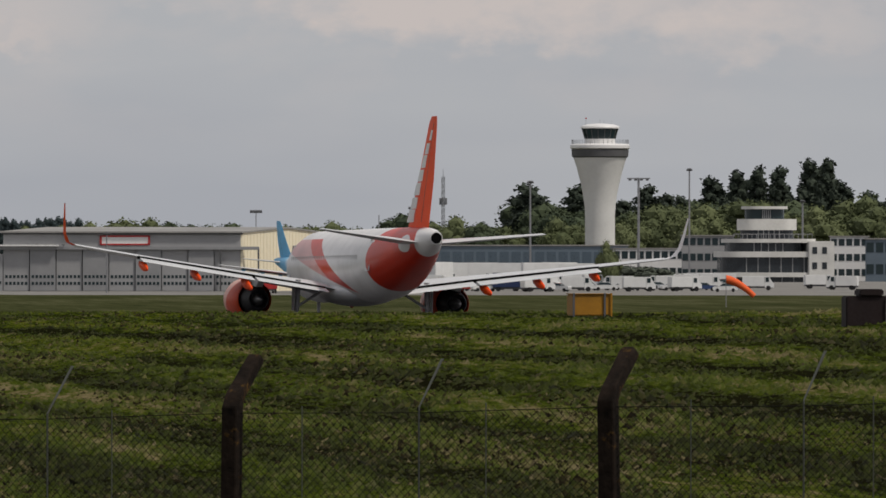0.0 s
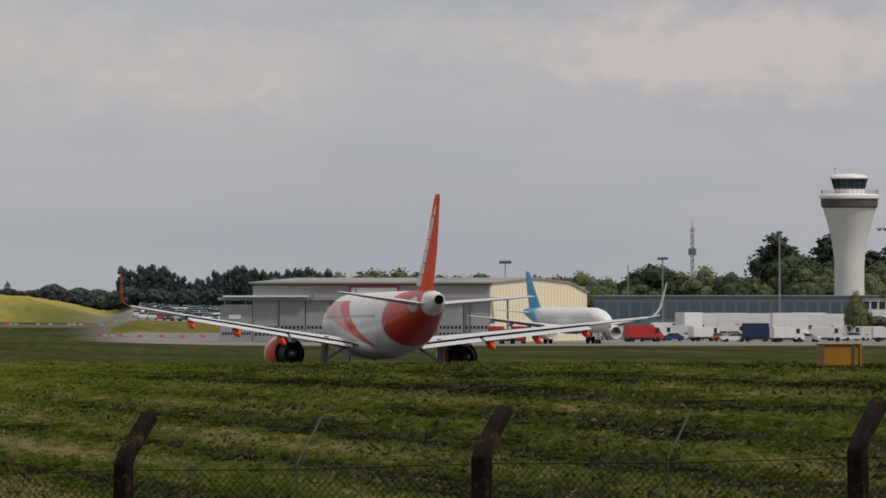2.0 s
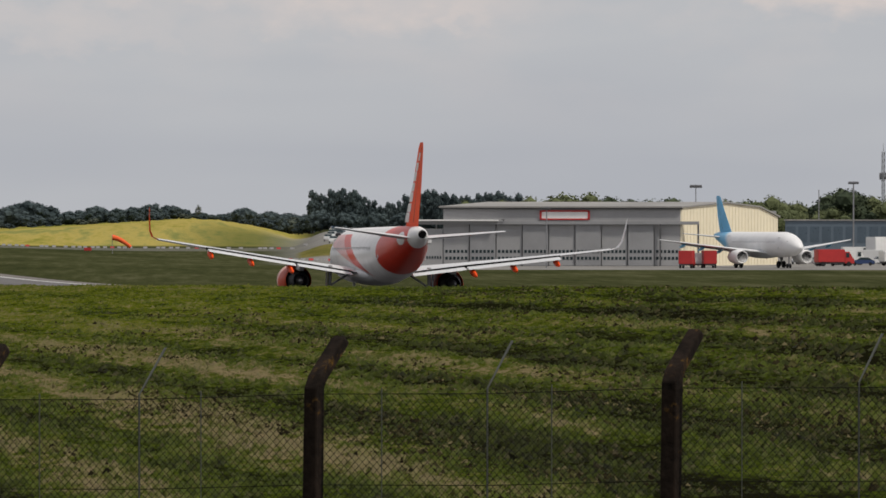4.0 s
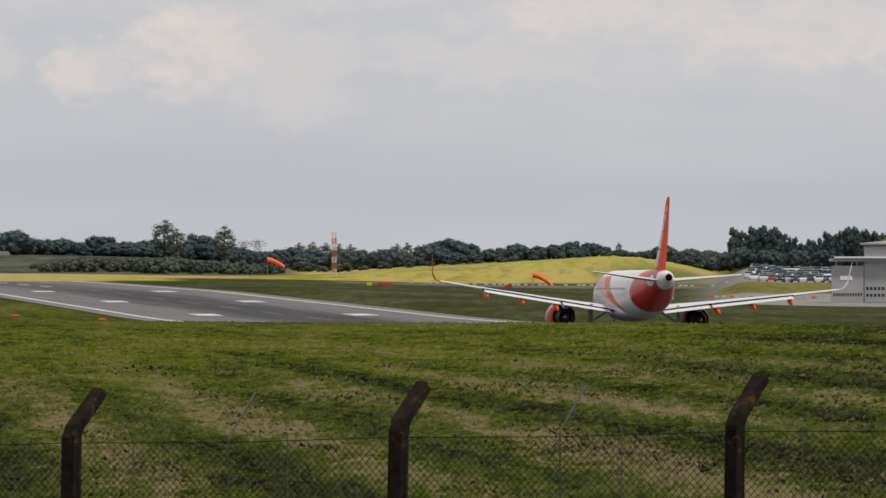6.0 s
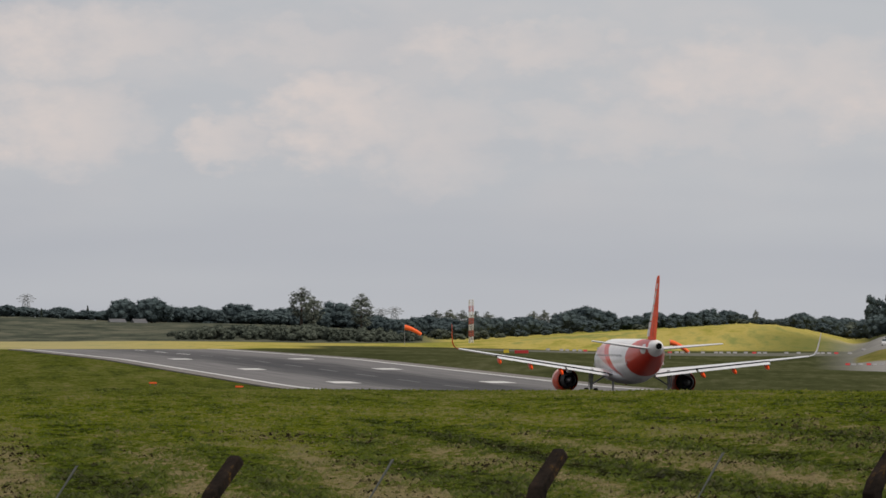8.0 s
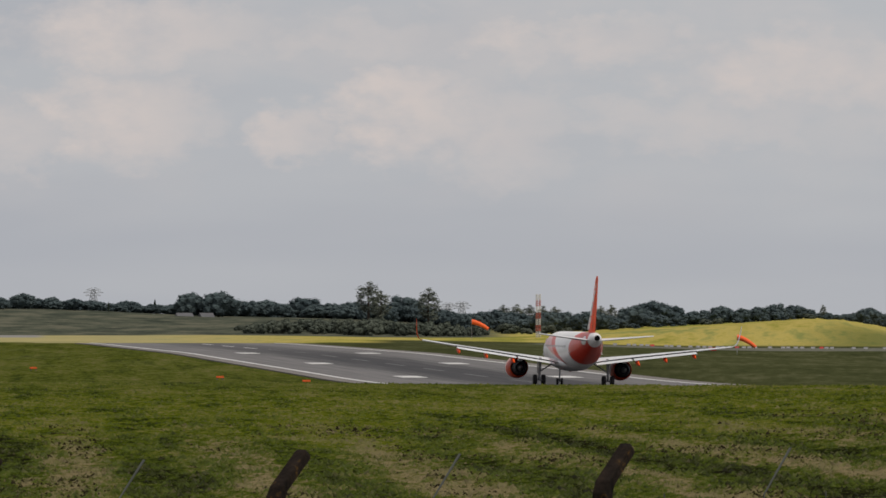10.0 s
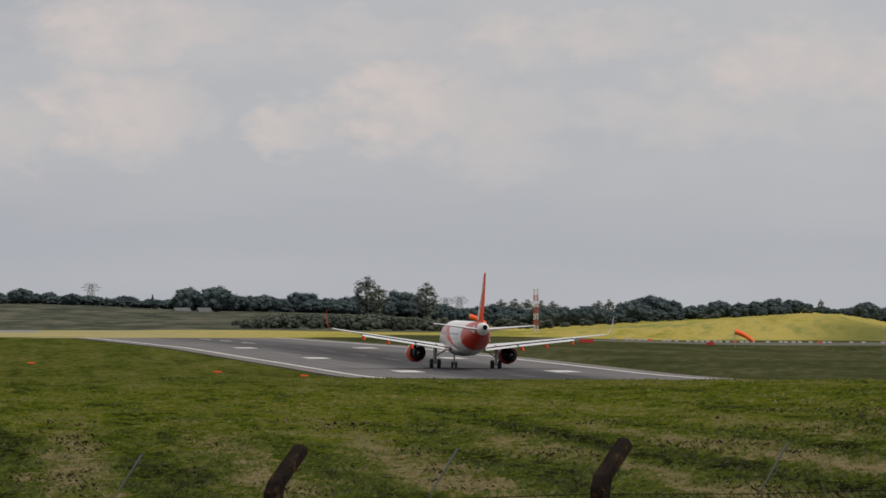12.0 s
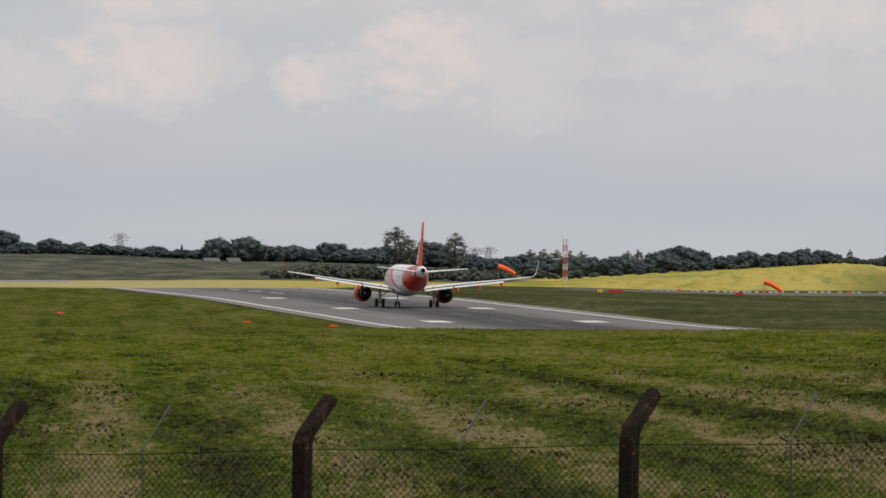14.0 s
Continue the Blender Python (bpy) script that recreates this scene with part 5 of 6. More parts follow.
for row in (
        ('poplar_b', 1.114, 2390, 0.192, 0.61),
        ('poplar_b', 1.154, 2350, 0.166, 0.53),
        ('poplar_b', 1.192, 2363, 0.153, 0.51),
        ('poplar_b', 1.229, 2341, 0.197, 0.58),
        ('poplar_b', 1.259, 2344, 0.185, 0.52),
        ('poplar_b', 1.299, 2319, 0.204, 0.68),
        ('poplar_b', 1.333, 2338, 0.170, 0.55),
        ('poplar_b', 1.371, 2313, 0.194, 0.65),
        ('poplar_b', 1.406, 2357, 0.168, 0.64),
        ('poplar_b', 1.444, 2381, 0.145, 0.64),
        ('poplar_b', 1.474, 2343, 0.123, 0.48),
        ('poplar_b', 1.506, 2325, 0.121, 0.63),
        ('poplar_b', 1.545, 2377, 0.081, 0.62),
        ('poplar_b', 1.579, 2323, 0.075, 0.65),
        ('poplar_b', 1.605, 2382, 0.107, 0.64),
        ('poplar_b', 1.642, 2385, 0.098, 0.62),
        ('poplar_b', 1.681, 2370, 0.116, 0.62),
        ('poplar_b', 1.721, 2359, 0.163, 0.50),):
    plant(*row, 'poplar row')
for row in (
        ('poplar_b', 1.748, 2321, 0.142, 0.60),
        ('poplar_b', 1.777, 2358, 0.145, 0.55),
        ('poplar_b', 1.803, 2313, 0.166, 0.51),
        ('poplar_b', 1.836, 2325, 0.182, 0.47),
        ('poplar_b', 1.870, 2324, 0.195, 0.68),
        ('poplar_b', 1.898, 2346, 0.196, 0.68),
        ('poplar_b', 1.932, 2321, 0.159, 0.47),
        ('poplar_b', 1.961, 2382, 0.178, 0.66),
        ('poplar_b', 1.988, 2340, 0.163, 0.51),
        ('poplar_b', 2.028, 2322, 0.164, 0.71),
        ('poplar_b', 2.061, 2317, 0.141, 0.58),
        ('poplar_b', 2.098, 2382, 0.151, 0.58),
        ('poplar_b', 2.131, 2319, 0.157, 0.54),
        ('poplar_b', 2.169, 2333, 0.129, 0.65),
        ('poplar_b', 2.196, 2368, 0.170, 0.60),
        ('poplar_b', 2.222, 2360, 0.146, 0.57),
        ('poplar_b', 2.255, 2386, 0.177, 0.50),
        ('poplar_b', 2.287, 2354, 0.173, 0.56),):
    plant(*row, 'poplar row')
for row in (
        ('poplar_b', 2.317, 2320, 0.147, 0.57),
        ('poplar_b', 2.344, 2340, 0.188, 0.68),
        ('poplar_b', 2.382, 2362, 0.159, 0.54),
        ('poplar_b', 2.415, 2330, 0.153, 0.59),
        ('poplar_b', 2.450, 2382, 0.176, 0.69),):
    plant(*row, 'poplar row')
for row in (
        ('oak_c', 1.159, 2326, 0.041, 1.24),
        ('oak_a', 1.343, 2311, 0.030, 1.28),
        ('oak_a', 1.528, 2280, 0.030, 1.12),
        ('oak_c', 1.713, 2321, 0.030, 1.28),
        ('oak_c', 3.044, 2316, 0.137, 1.22),
        ('oak_a', 3.192, 2277, 0.118, 1.16),
        ('oak_a', 3.458, 2278, 0.129, 1.22),
        ('oak_b', 3.369, 2289, 0.096, 1.06),
        ('lime_b', 2.120, 2262, 0.089, 1.02),
        ('lime_b', 2.342, 2237, 0.096, 0.97),
        ('lime_b', 2.526, 2271, 0.115, 1.05),
        ('lime_a', 2.778, 2232, 0.177, 1.26),
        ('lime_a', 2.896, 2251, 0.115, 1.00),
        ('lime_a', 3.931, 2263, 0.129, 1.19),
        ('lime_b', 4.116, 2286, 0.118, 1.05),):
    plant(*row, 'behind hangar')
for row in (
        ('lime_a', 4.093, 2521, 0.118, 1.19),
        ('lime_a', 4.260, 2511, 0.115, 1.05),
        ('lime_a', 4.389, 2519, 0.085, 1.07),
        ('lime_a', 4.500, 2468, 0.070, 1.07),
        ('lime_b', 4.796, 2490, 0.115, 1.17),
        ('lime_b', 4.907, 2477, 0.152, 1.14),
        ('lime_a', 5.036, 2492, 0.115, 0.95),
        ('lime_a', 5.202, 2500, 0.122, 1.04),
        ('lime_a', 5.295, 2470, 0.078, 0.94),
        ('oak_b', 4.567, 2477, 0.192, 1.25),
        ('oak_b', 4.655, 2514, 0.159, 1.14),
        ('oak_b', 5.092, 2440, 0.137, 0.92),
        ('oak_b', 5.498, 2495, 0.262, 0.98),
        ('oak_a', 5.572, 2466, 0.207, 1.02),
        ('pine_b', 5.395, 2502, 0.396, 1.87),
        ('pine_b', 5.461, 2509, 0.292, 1.55),
        ('oak_b', 5.490, 2511, 0.277, 1.24),
        ('oak_c', 5.582, 2525, 0.248, 1.27),):
    plant(*row, 'behind terminal')
for row in (
        ('oak_b', 5.656, 2537, 0.192, 1.21),
        ('oak_a', 6.081, 2525, 0.211, 1.30),
        ('oak_a', 6.488, 2499, 0.285, 1.25),
        ('oak_a', 7.116, 2494, 0.285, 1.31),
        ('lime_a', 6.007, 2403, 0.155, 1.03),
        ('lime_b', 6.192, 2430, 0.218, 1.26),
        ('lime_a', 6.377, 2455, 0.277, 1.32),
        ('lime_b', 6.525, 2404, 0.229, 1.11),
        ('lime_a', 6.821, 2452, 0.303, 1.19),
        ('lime_b', 6.968, 2427, 0.240, 1.05),
        ('lime_a', 7.153, 2436, 0.203, 1.06),
        ('lime_b', 7.301, 2420, 0.218, 1.11),
        ('lime_b', 7.449, 2443, 0.255, 1.35),
        ('lime_b', 7.634, 2441, 0.285, 1.16),
        ('lime_a', 7.819, 2380, 0.266, 1.12),
        ('lime_a', 5.785, 2442, 0.137, 0.95),
        ('lime_b', 5.601, 2405, 0.144, 0.95),):
    plant(*row, 'behind terminal')
for row in (
        ('pine_b', 5.719, 2529, 0.388, 1.64),
        ('pine_a', 5.822, 2576, 0.303, 1.91),
        ('pine_b', 6.026, 2532, 0.285, 1.81),
        ('pine_b', 6.174, 2567, 0.388, 1.46),
        ('pine_b', 6.303, 2553, 0.329, 1.41),
        ('pine_b', 6.407, 2592, 0.314, 1.51),
        ('pine_a', 6.599, 2583, 0.440, 1.35),
        ('pine_a', 6.680, 2557, 0.303, 1.44),
        ('pine_a', 6.765, 2600, 0.477, 1.09),
        ('pine_b', 6.895, 2578, 0.518, 0.94),
        ('pine_a', 7.035, 2562, 0.506, 1.02),
        ('pine_b', 7.161, 2591, 0.303, 1.16),
        ('pine_a', 7.246, 2578, 0.555, 1.15),
        ('pine_a', 7.349, 2528, 0.555, 0.89),
        ('pine_a', 7.442, 2590, 0.410, 1.41),
        ('pine_b', 7.560, 2565, 0.277, 1.40),
        ('pine_b', 7.634, 2569, 0.348, 1.49),
        ('pine_a', 7.763, 2525, 0.303, 1.59),):
    plant(*row, 'evergreens')


# ---- far airport ----
def windowed_block(name, label, bearing0, bearing1, dist, top, wall, floors, depth=12.0, cat="building", zbase=None, turn=0.0, band=M_glass, cols=14, roof=M_roof):
    """A flat-roofed block with storeys of separate windows."""
    mid = (bearing0 + bearing1) / 2
    w = dist * math.radians(bearing1 - bearing0)
    v = spot(mid, dist)
    zg = gz(v.x, v.y) if zbase is None else zbase
    h = EYE.z + dist * math.tan(radians(top)) - zg
    t = empty(name, label, cat)
    t.matrix_basis = facing(mid, dist, zg, turn)
    part("wall", boxed(-w / 2, 0, -0.5, w / 2, depth, h - 0.3, bevel=0.05), wall, t)
    part("roof", boxed(-w / 2 - 0.3, -0.3, h - 0.3, w / 2 + 0.3, depth + 0.3, h, bevel=0.06), roof, t)
    fh = h / max(1, floors)
    for k in range(floors):
        z0, z1 = k * fh + fh * 0.35, k * fh + fh * 0.8
        for i in range(cols):
            x0 = -w / 2 + w * (i + 0.12) / cols
            x1 = -w / 2 + w * (i + 0.88) / cols
            part("window", boxed(x0, -0.07, z0, x1, 0.02, z1), band, t)
    return t


M_bluepane = painted("tinted_blue_panes", (0.08, 0.11, 0.14), 0.3, 0.12, 0.2)
windowed_block("terminal_building", "long low blue-grey terminal building", 4.20, 6.05, 1960, -0.025, M_bluebldg, 1, 20, cols=24, band=M_bluepane)
windowed_block("pier_building", "low white airport pier building", 5.95, 6.42, 1900, -0.045, M_white, 2, 14, cols=9)
windowed_block("office_block", "grey flat-roofed office block with dark windows", 6.40, 6.74, 1880, 0.04, M_greyclad, 3, 12, cols=7)


M_vanpale = painted("stained_white_render", (0.66, 0.65, 0.62), 0.7, 0.14, 0.25)
M_shade_glass = painted("shaded_window_band", (0.035, 0.042, 0.05), 0.25, 0.3, 0.5)


def old_terminal():
    """Stepped white 1930s terminal with a glazed lookout on top."""
    D = 1850
    t = empty("old_terminal", "stepped white thirties terminal with a glazed rooftop lookout", "building")
    mid = 7.02
    zg = -0.9
    t.matrix_basis = facing(mid, D, zg, 8)
    k = D * math.tan(radians(1)) 
    def X(b):
        return (b - mid) * k
    def Z(r):
        return EYE.z + D * math.tan(radians(r)) - zg
    def slab(x0, x1, y0, y1, z0, z1, r):
        """A storey with rounded corners in plan."""
        pts = []
        for cx, cy, a0 in ((x1 - r, y0 + r, -90), (x1 - r, y1 - r, 0), (x0 + r, y1 - r, 90), (x0 + r, y0 + r, 180)):
            for j in range(7):
                g = radians(a0 + 15 * j)
                pts.append((cx + r * math.cos(g), cy + r * math.sin(g)))
        return loft([[(x, y, z) for x, y in pts] for z in (z0, z1)])

    # bearings of the ends, heights of foot and top, and 0 for a white slab, 1 for a dark glazed storey, 2 for clear glazing
    tiers = ((6.66, 7.38, -1.0, Z(-0.33), 0), (6.67, 7.37, Z(-0.33), Z(-0.235), 1), (6.65, 7.39, Z(-0.235), Z(-0.205), 0), (6.67, 7.36, Z(-0.205), Z(-0.105), 1), (6.65, 7.39, Z(-0.105), Z(-0.068), 0),
             (6.72, 7.22, Z(-0.068), Z(-0.01), 1), (6.70, 7.30, Z(-0.01), Z(0.015), 0), (6.81, 7.16, Z(0.015), Z(0.072), 1), (6.79, 7.18, Z(0.072), Z(0.145), 0), (6.84, 7.10, Z(0.145), Z(0.21), 2), (6.82, 7.12, Z(0.21), Z(0.228), 0))
    for b0, b1, z0, z1, g in tiers:
        up = z0 > Z(0.0)
        y0, y1 = (3.0, 11.0) if up else (0.0, 16.0)
        if g:
            y0, y1 = y0 + 0.7, y1 - 0.7
        r = 3.4 if up else 5.0
        part("storey_band" if g else "parapet_band", slab(X(b0), X(b1), y0, y1, z0, z1, r), (M_vanpale, M_shade_glass, M_glass)[g], t, smooth=35)
        if g:
            n = max(4, int((X(b1) - X(b0) - 2 * r) / 2.2))
            for i in range(n + 1):
                x = X(b0) + r + (X(b1) - X(b0) - 2 * r) * i / n
                part("mullion", boxed(x - 0.09, y0 - 0.08, z0, x + 0.09, y0 + 0.1, z1), M_greyclad2, t)
    # plain white stair block at one end
    end = part("stair_block", boxed(X(7.23), -0.5, -1.0, X(7.40), 9.0, Z(0.0), bevel=0.15), M_vanpale, t, "plain white stair block")
    for zc in (-0.28, -0.16, -0.06):
        for bb in (7.27, 7.335):
            part("window", boxed(X(bb) - 0.5, -0.58, Z(zc) - 0.7, X(bb) + 0.5, -0.48, Z(zc) + 0.7), M_shade_glass, end)
    rail = bmesh.new()
    for i in range(18):
        x = X(6.74) + (X(7.26) - X(6.74)) * i / 17
        tube(rail, (x, 1.0, Z(0.015)), (x, 1.0, Z(0.015) + 1.0), 0.05, 0.05, 4)
    tube(rail, (X(6.74), 1.0, Z(0.015) + 1.0), (X(7.26), 1.0, Z(0.015) + 1.0), 0.05, 0.05, 4)
    part("roof_rail", rail, M_metal, t)


old_terminal()
windowed_block("service_building", "white service building with teal panels", 7.37, 7.62, 1900, 0.035, M_white, 3, 10, cols=5)
windowed_block("service_building", "low dark service building", 7.60, 8.1, 1880, 0.02, M_bluebldg, 2, 10, cols=8)


# ---- vehicles ----
def car_paint():
    m = Mat("car_paint", 0.3, 0.1, 0.5)
    rnd = m.node("ShaderNodeObjectInfo").outputs["Random"]
    n = m.node("ShaderNodeValToRGB")
    n.color_ramp.interpolation = "CONSTANT"
    ramp_set(n, [(0.0, (0.66, 0.66, 0.66)), (0.34, (0.04, 0.042, 0.05)), (0.46, (0.42, 0.43, 0.45)), (0.66, (0.03, 0.06, 0.16)), (0.72, (0.36, 0.03, 0.025)), (0.77, (0.76, 0.76, 0.75))])
    m.link(rnd, n.inputs[0])
    m.colour(n.outputs[0])
    return m.m


M_car = car_paint()


def make_car():
    c = empty("parked_car", "parked car in the airport car park", "car", "parked cars")
    prof = [(-2.1, 0.35), (-2.15, 0.75), (-1.95, 0.95), (-0.9, 1.0), (0.0, 1.02), (1.6, 1.0), (2.05, 0.9), (2.15, 0.55), (2.1, 0.35)]
    rings = [[(x, y, z) for x, z in prof] for y in (-0.85, -0.88, 0.88, 0.85)]
    part("body", loft(rings), M_car, c, smooth=40)
    cab = [(-1.0, 0.99), (-0.45, 1.42), (0.95, 1.44), (1.7, 1.0)]
    part("cabin_glass", loft([[(x, y * (0.86 if z > 1.2 else 1), z) for x, z in cab] for y in (-0.8, 0.8)]), M_glass, c)
    part("roof", boxed(-0.5, -0.68, 1.40, 1.0, 0.68, 1.47, bevel=0.03), M_car, c)
    for x in (-1.35, 1.35):
        for y in (-0.78, 0.78):
            w = part("wheel", turned([(0.2, -0.1), (0.31, -0.1), (0.31, 0.1), (0.2, 0.1)], 14, "y"), M_black, c)
            w.location = (x, y, 0.31)
    for y in (-0.6, 0.6):
        part("headlight", boxed(-2.17, y - 0.16, 0.66, -2.10, y + 0.16, 0.80, bevel=0.02), M_white, c)
    return c


def make_van(name, L, H, box_mat, label, cab_mat=None):
    c = empty(name, label, "truck" if L > 6 else "van", "apron vehicles")
    part("cargo_box", boxed(-L / 2, -1.1, 0.7, L / 2 - 1.7, 1.1, H, bevel=0.08), box_mat, c)
    prof = [(L / 2 - 1.65, 0.5), (L / 2 - 1.65, min(H, 2.5)), (L / 2 - 0.9, min(H, 2.5)), (L / 2 - 0.25, 1.4), (L / 2, 1.25), (L / 2, 0.5)]
    part("cab", loft([[(x, y, z) for x, z in prof] for y in (-1.0, 1.0)]), cab_mat or box_mat, c)
    part("windscreen", loft([[(L / 2 - 0.84, y, min(H, 2.5) - 0.15), (L / 2 - 0.28, y, 1.48), (L / 2 - 0.24, y, 1.50), (L / 2 - 0.78, y, min(H, 2.5) - 0.12)] for y in (-0.85, 0.85)]), M_glass, c)
    for y in (-1.02, 1.02):
        part("side_window", boxed(L / 2 - 1.5, y - 0.02, 1.5, L / 2 - 0.9, y + 0.02, min(H, 2.5) - 0.2), M_glass, c)
    part("chassis", boxed(-L / 2 + 0.1, -0.8, 0.42, L / 2 - 0.2, 0.8, 0.72), M_dkgrey, c)
    for x in (-L / 2 + 1.0, L / 2 - 1.0):
        for y in (-0.9, 0.9):
            w = part("wheel", turned([(0.22, -0.14), (0.42, -0.14), (0.42, 0.14), (0.22, 0.14)], 14, "y"), M_black, c)
            w.location = (x, y, 0.42)
    return c


CARS = random.Random(8)


def park(src, bearing, dist, turn, used, zoff=0.0):
    v = spot(bearing, dist)
    m = pose(v.x, v.y, gz(v.x, v.y) + zoff, 0, 0, -bearing + turn)
    if used:
        return copy_thing(src, m)
    src.matrix_basis = m
    return src


car = make_car()
first = False
for row in range(6):
    d = 1760 + row * 34
    for k in range(15):
        a = 1.20 + 0.052 * k + CARS.uniform(-0.008, 0.008) + row * 0.012
        if a < 1.98 and CARS.random() < 0.9:
            park(car, a, d + CARS.uniform(-2, 2), CARS.choice((90, -90, 80, 100)), first)
            first = True
for k in range(22):
    a = 4.35 + 2.35 * k / 21 + CARS.uniform(-0.04, 0.04)
    park(car, a, CARS.uniform(1490, 1560), CARS.choice((0, 180, 15, 160, 80)), True)["group"] = "apron cars"

M_vanwhite = painted("van_white", (0.74, 0.74, 0.73), 0.4, 0.08, 0.6)
van = make_van("white_van", 5.6, 2.5, M_vanwhite, "white van parked on the apron")
truck = make_van("catering_truck", 8.5, 4.6, M_vanwhite, "tall white catering truck on the apron")
blue_truck = make_van("baggage_truck", 6.4, 3.2, painted("navy_truck_paint", (0.02, 0.035, 0.10), 0.4, 0.1, 0.6), "navy box truck on the apron")
red_van = make_van("fire_tender", 6.6, 2.9, M_red, "red airport truck on the apron")
trailer = empty("white_trailer", "long white box trailer on the apron", "trailer", "apron vehicles")
part("cargo_box", boxed(-6.5, -1.25, 1.1, 6.5, 1.25, 4.4, bevel=0.06), M_vanwhite, trailer)
part("chassis", boxed(-6.3, -0.9, 0.8, 6.3, 0.9, 1.12), M_dkgrey, trailer)
for x in (-5.0, -3.8, 5.0):
    for y in (-1.0, 1.0):
        w = part("wheel", turned([(0.25, -0.16), (0.48, -0.16), (0.48, 0.16), (0.25, 0.16)], 14, "y"), M_black, trailer)
        w.location = (x, y, 0.48)
first = False
for a, d, tn in ((4.62, 1540, 10), (4.75, 1580, 170), (4.92, 1520, 30), (5.10, 1600, 5), (5.72, 1500, 0), (5.98, 1540, 175), (6.12, 1500, 8), (6.27, 1560, 180), (6.42, 1510, 20), (6.56, 1540, 5), (4.40, 1600, 80), (5.46, 1490, 20), (7.3, 1600, 10), (7.45, 1560, 170), (6.9, 1540, 0)):
    park(van, a, d, tn, first)
    first = True
for k in range(34):
    park(car, CARS.uniform(4.25, 6.75), CARS.uniform(1565, 1720), CARS.choice((0, 180, 20, 160, 75)), True)["group"] = "apron cars"
for k in range(14):
    park(van, CARS.uniform(4.4, 6.7), CARS.uniform(1600, 1730), CARS.choice((0, 180, 12, 165)), True)
first = False
for a, d, tn in ((5.50, 1640, 12), (5.63, 1660, 0), (4.83, 1680, 60)):
    park(truck, a, d, tn, first)
    first = True
park(blue_truck, 5.285, 1500, 0, False)
park(red_van, 3.56, 1440, 84, False)
park(red_van, 3.70, 1445, 95, True)
park(van, 3.63, 1448, 90, True)
park(red_van, 4.52, 1500, 20, True)
first = False
for a, d, tn in ((5.22, 1700, 0), (5.76, 1660, 4), (4.98, 1720, 8)):
    park(trailer, a, d, tn, first)
    first = True

plant("lime_b", 5.915, 1610, -0.008, 0.62, "apron tree")
plant("bush_a", 6.10, 1640, -0.16, 2.2, "apron shrubs")
plant("bush_a", 6.24, 1640, -0.165, 2.4, "apron shrubs")

# parked airliner beyond the apron
def tail_fade_material():
    m = Mat("white_body_blue_tail", 0.4, spec=0.3)
    sep = m.node("ShaderNodeSeparateXYZ")
    m.link(m.coords("Object"), sep.inputs[0])
    f = m.math("SUBTRACT", 1.0, m.step(m.math("ADD", sep.outputs[1], m.math("MULTIPLY", sep.outputs[2], 1.2)), -6.5, -4.0))
    g = m.noise(0.4, None, 4)
    m.colour(m.mix(f, m.ramp(g, [(0.3, (0.70, 0.70, 0.70)), (0.65, (0.78, 0.78, 0.78))]), (0.14, 0.42, 0.66)))
    return m.m


jet_parked = airliner("parked_airliner", "white airliner with a sky-blue tail parked by the hangar", tail_fade_material(), M_blue, M_blue, M_white, M_wing, False)
_v = spot(4.035, 1450)
jet_parked.matrix_basis = pose(_v.x, _v.y, gz(_v.x, _v.y) + 0.02, 0, 0, -162)


# ---- barriers along the taxiway works ----
def barrier(mat, label):
    b = empty("road_barrier", label, "barrier", "taxiway barriers")
    rings = [[(x, -0.30, 0), (x, -0.18, 0.2), (x, -0.10, 0.42), (x, 0.10, 0.42), (x, 0.18, 0.2), (x, 0.30, 0)] for x in (-0.42, 0.42)]
    part("block", loft(rings), mat, b)
    part("foot", boxed(-0.45, -0.4, -0.08, 0.45, 0.4, 0.05), M_dkgrey, b)
    return b


bar_w = barrier(painted("dusty_white_plastic", (0.30, 0.295, 0.29), 0.7, 0.2, 1.0), "white plastic taxiway barrier")
bar_r = barrier(M_red, "red plastic taxiway barrier")
used_w = used_r = False
for k in range(50):
    a = -1.0 + 0.042 * k + CARS.uniform(-0.009, 0.009)
    d = 1885 - 1.0 * k
    if k % 13 == 6:
        park(bar_r, a, d, 0, used_r)
        used_r = True
    elif CARS.random() < 0.62:
        park(bar_w, a, d, CARS.uniform(-5, 5), used_w)
        used_w = True


for k in range(16):
    a = 0.96 + 0.045 * k + CARS.uniform(-0.006, 0.006)
    park(bar_r if k % 3 == 0 else bar_w, a, 1612 + CARS.uniform(-3, 3), CARS.uniform(-6, 6), True)


# ---- pylons and houses far off ----
M_pylon = painted("galvanised_pylon_steel", (0.26, 0.27, 0.28), 0.6, 0.15, 0.5)


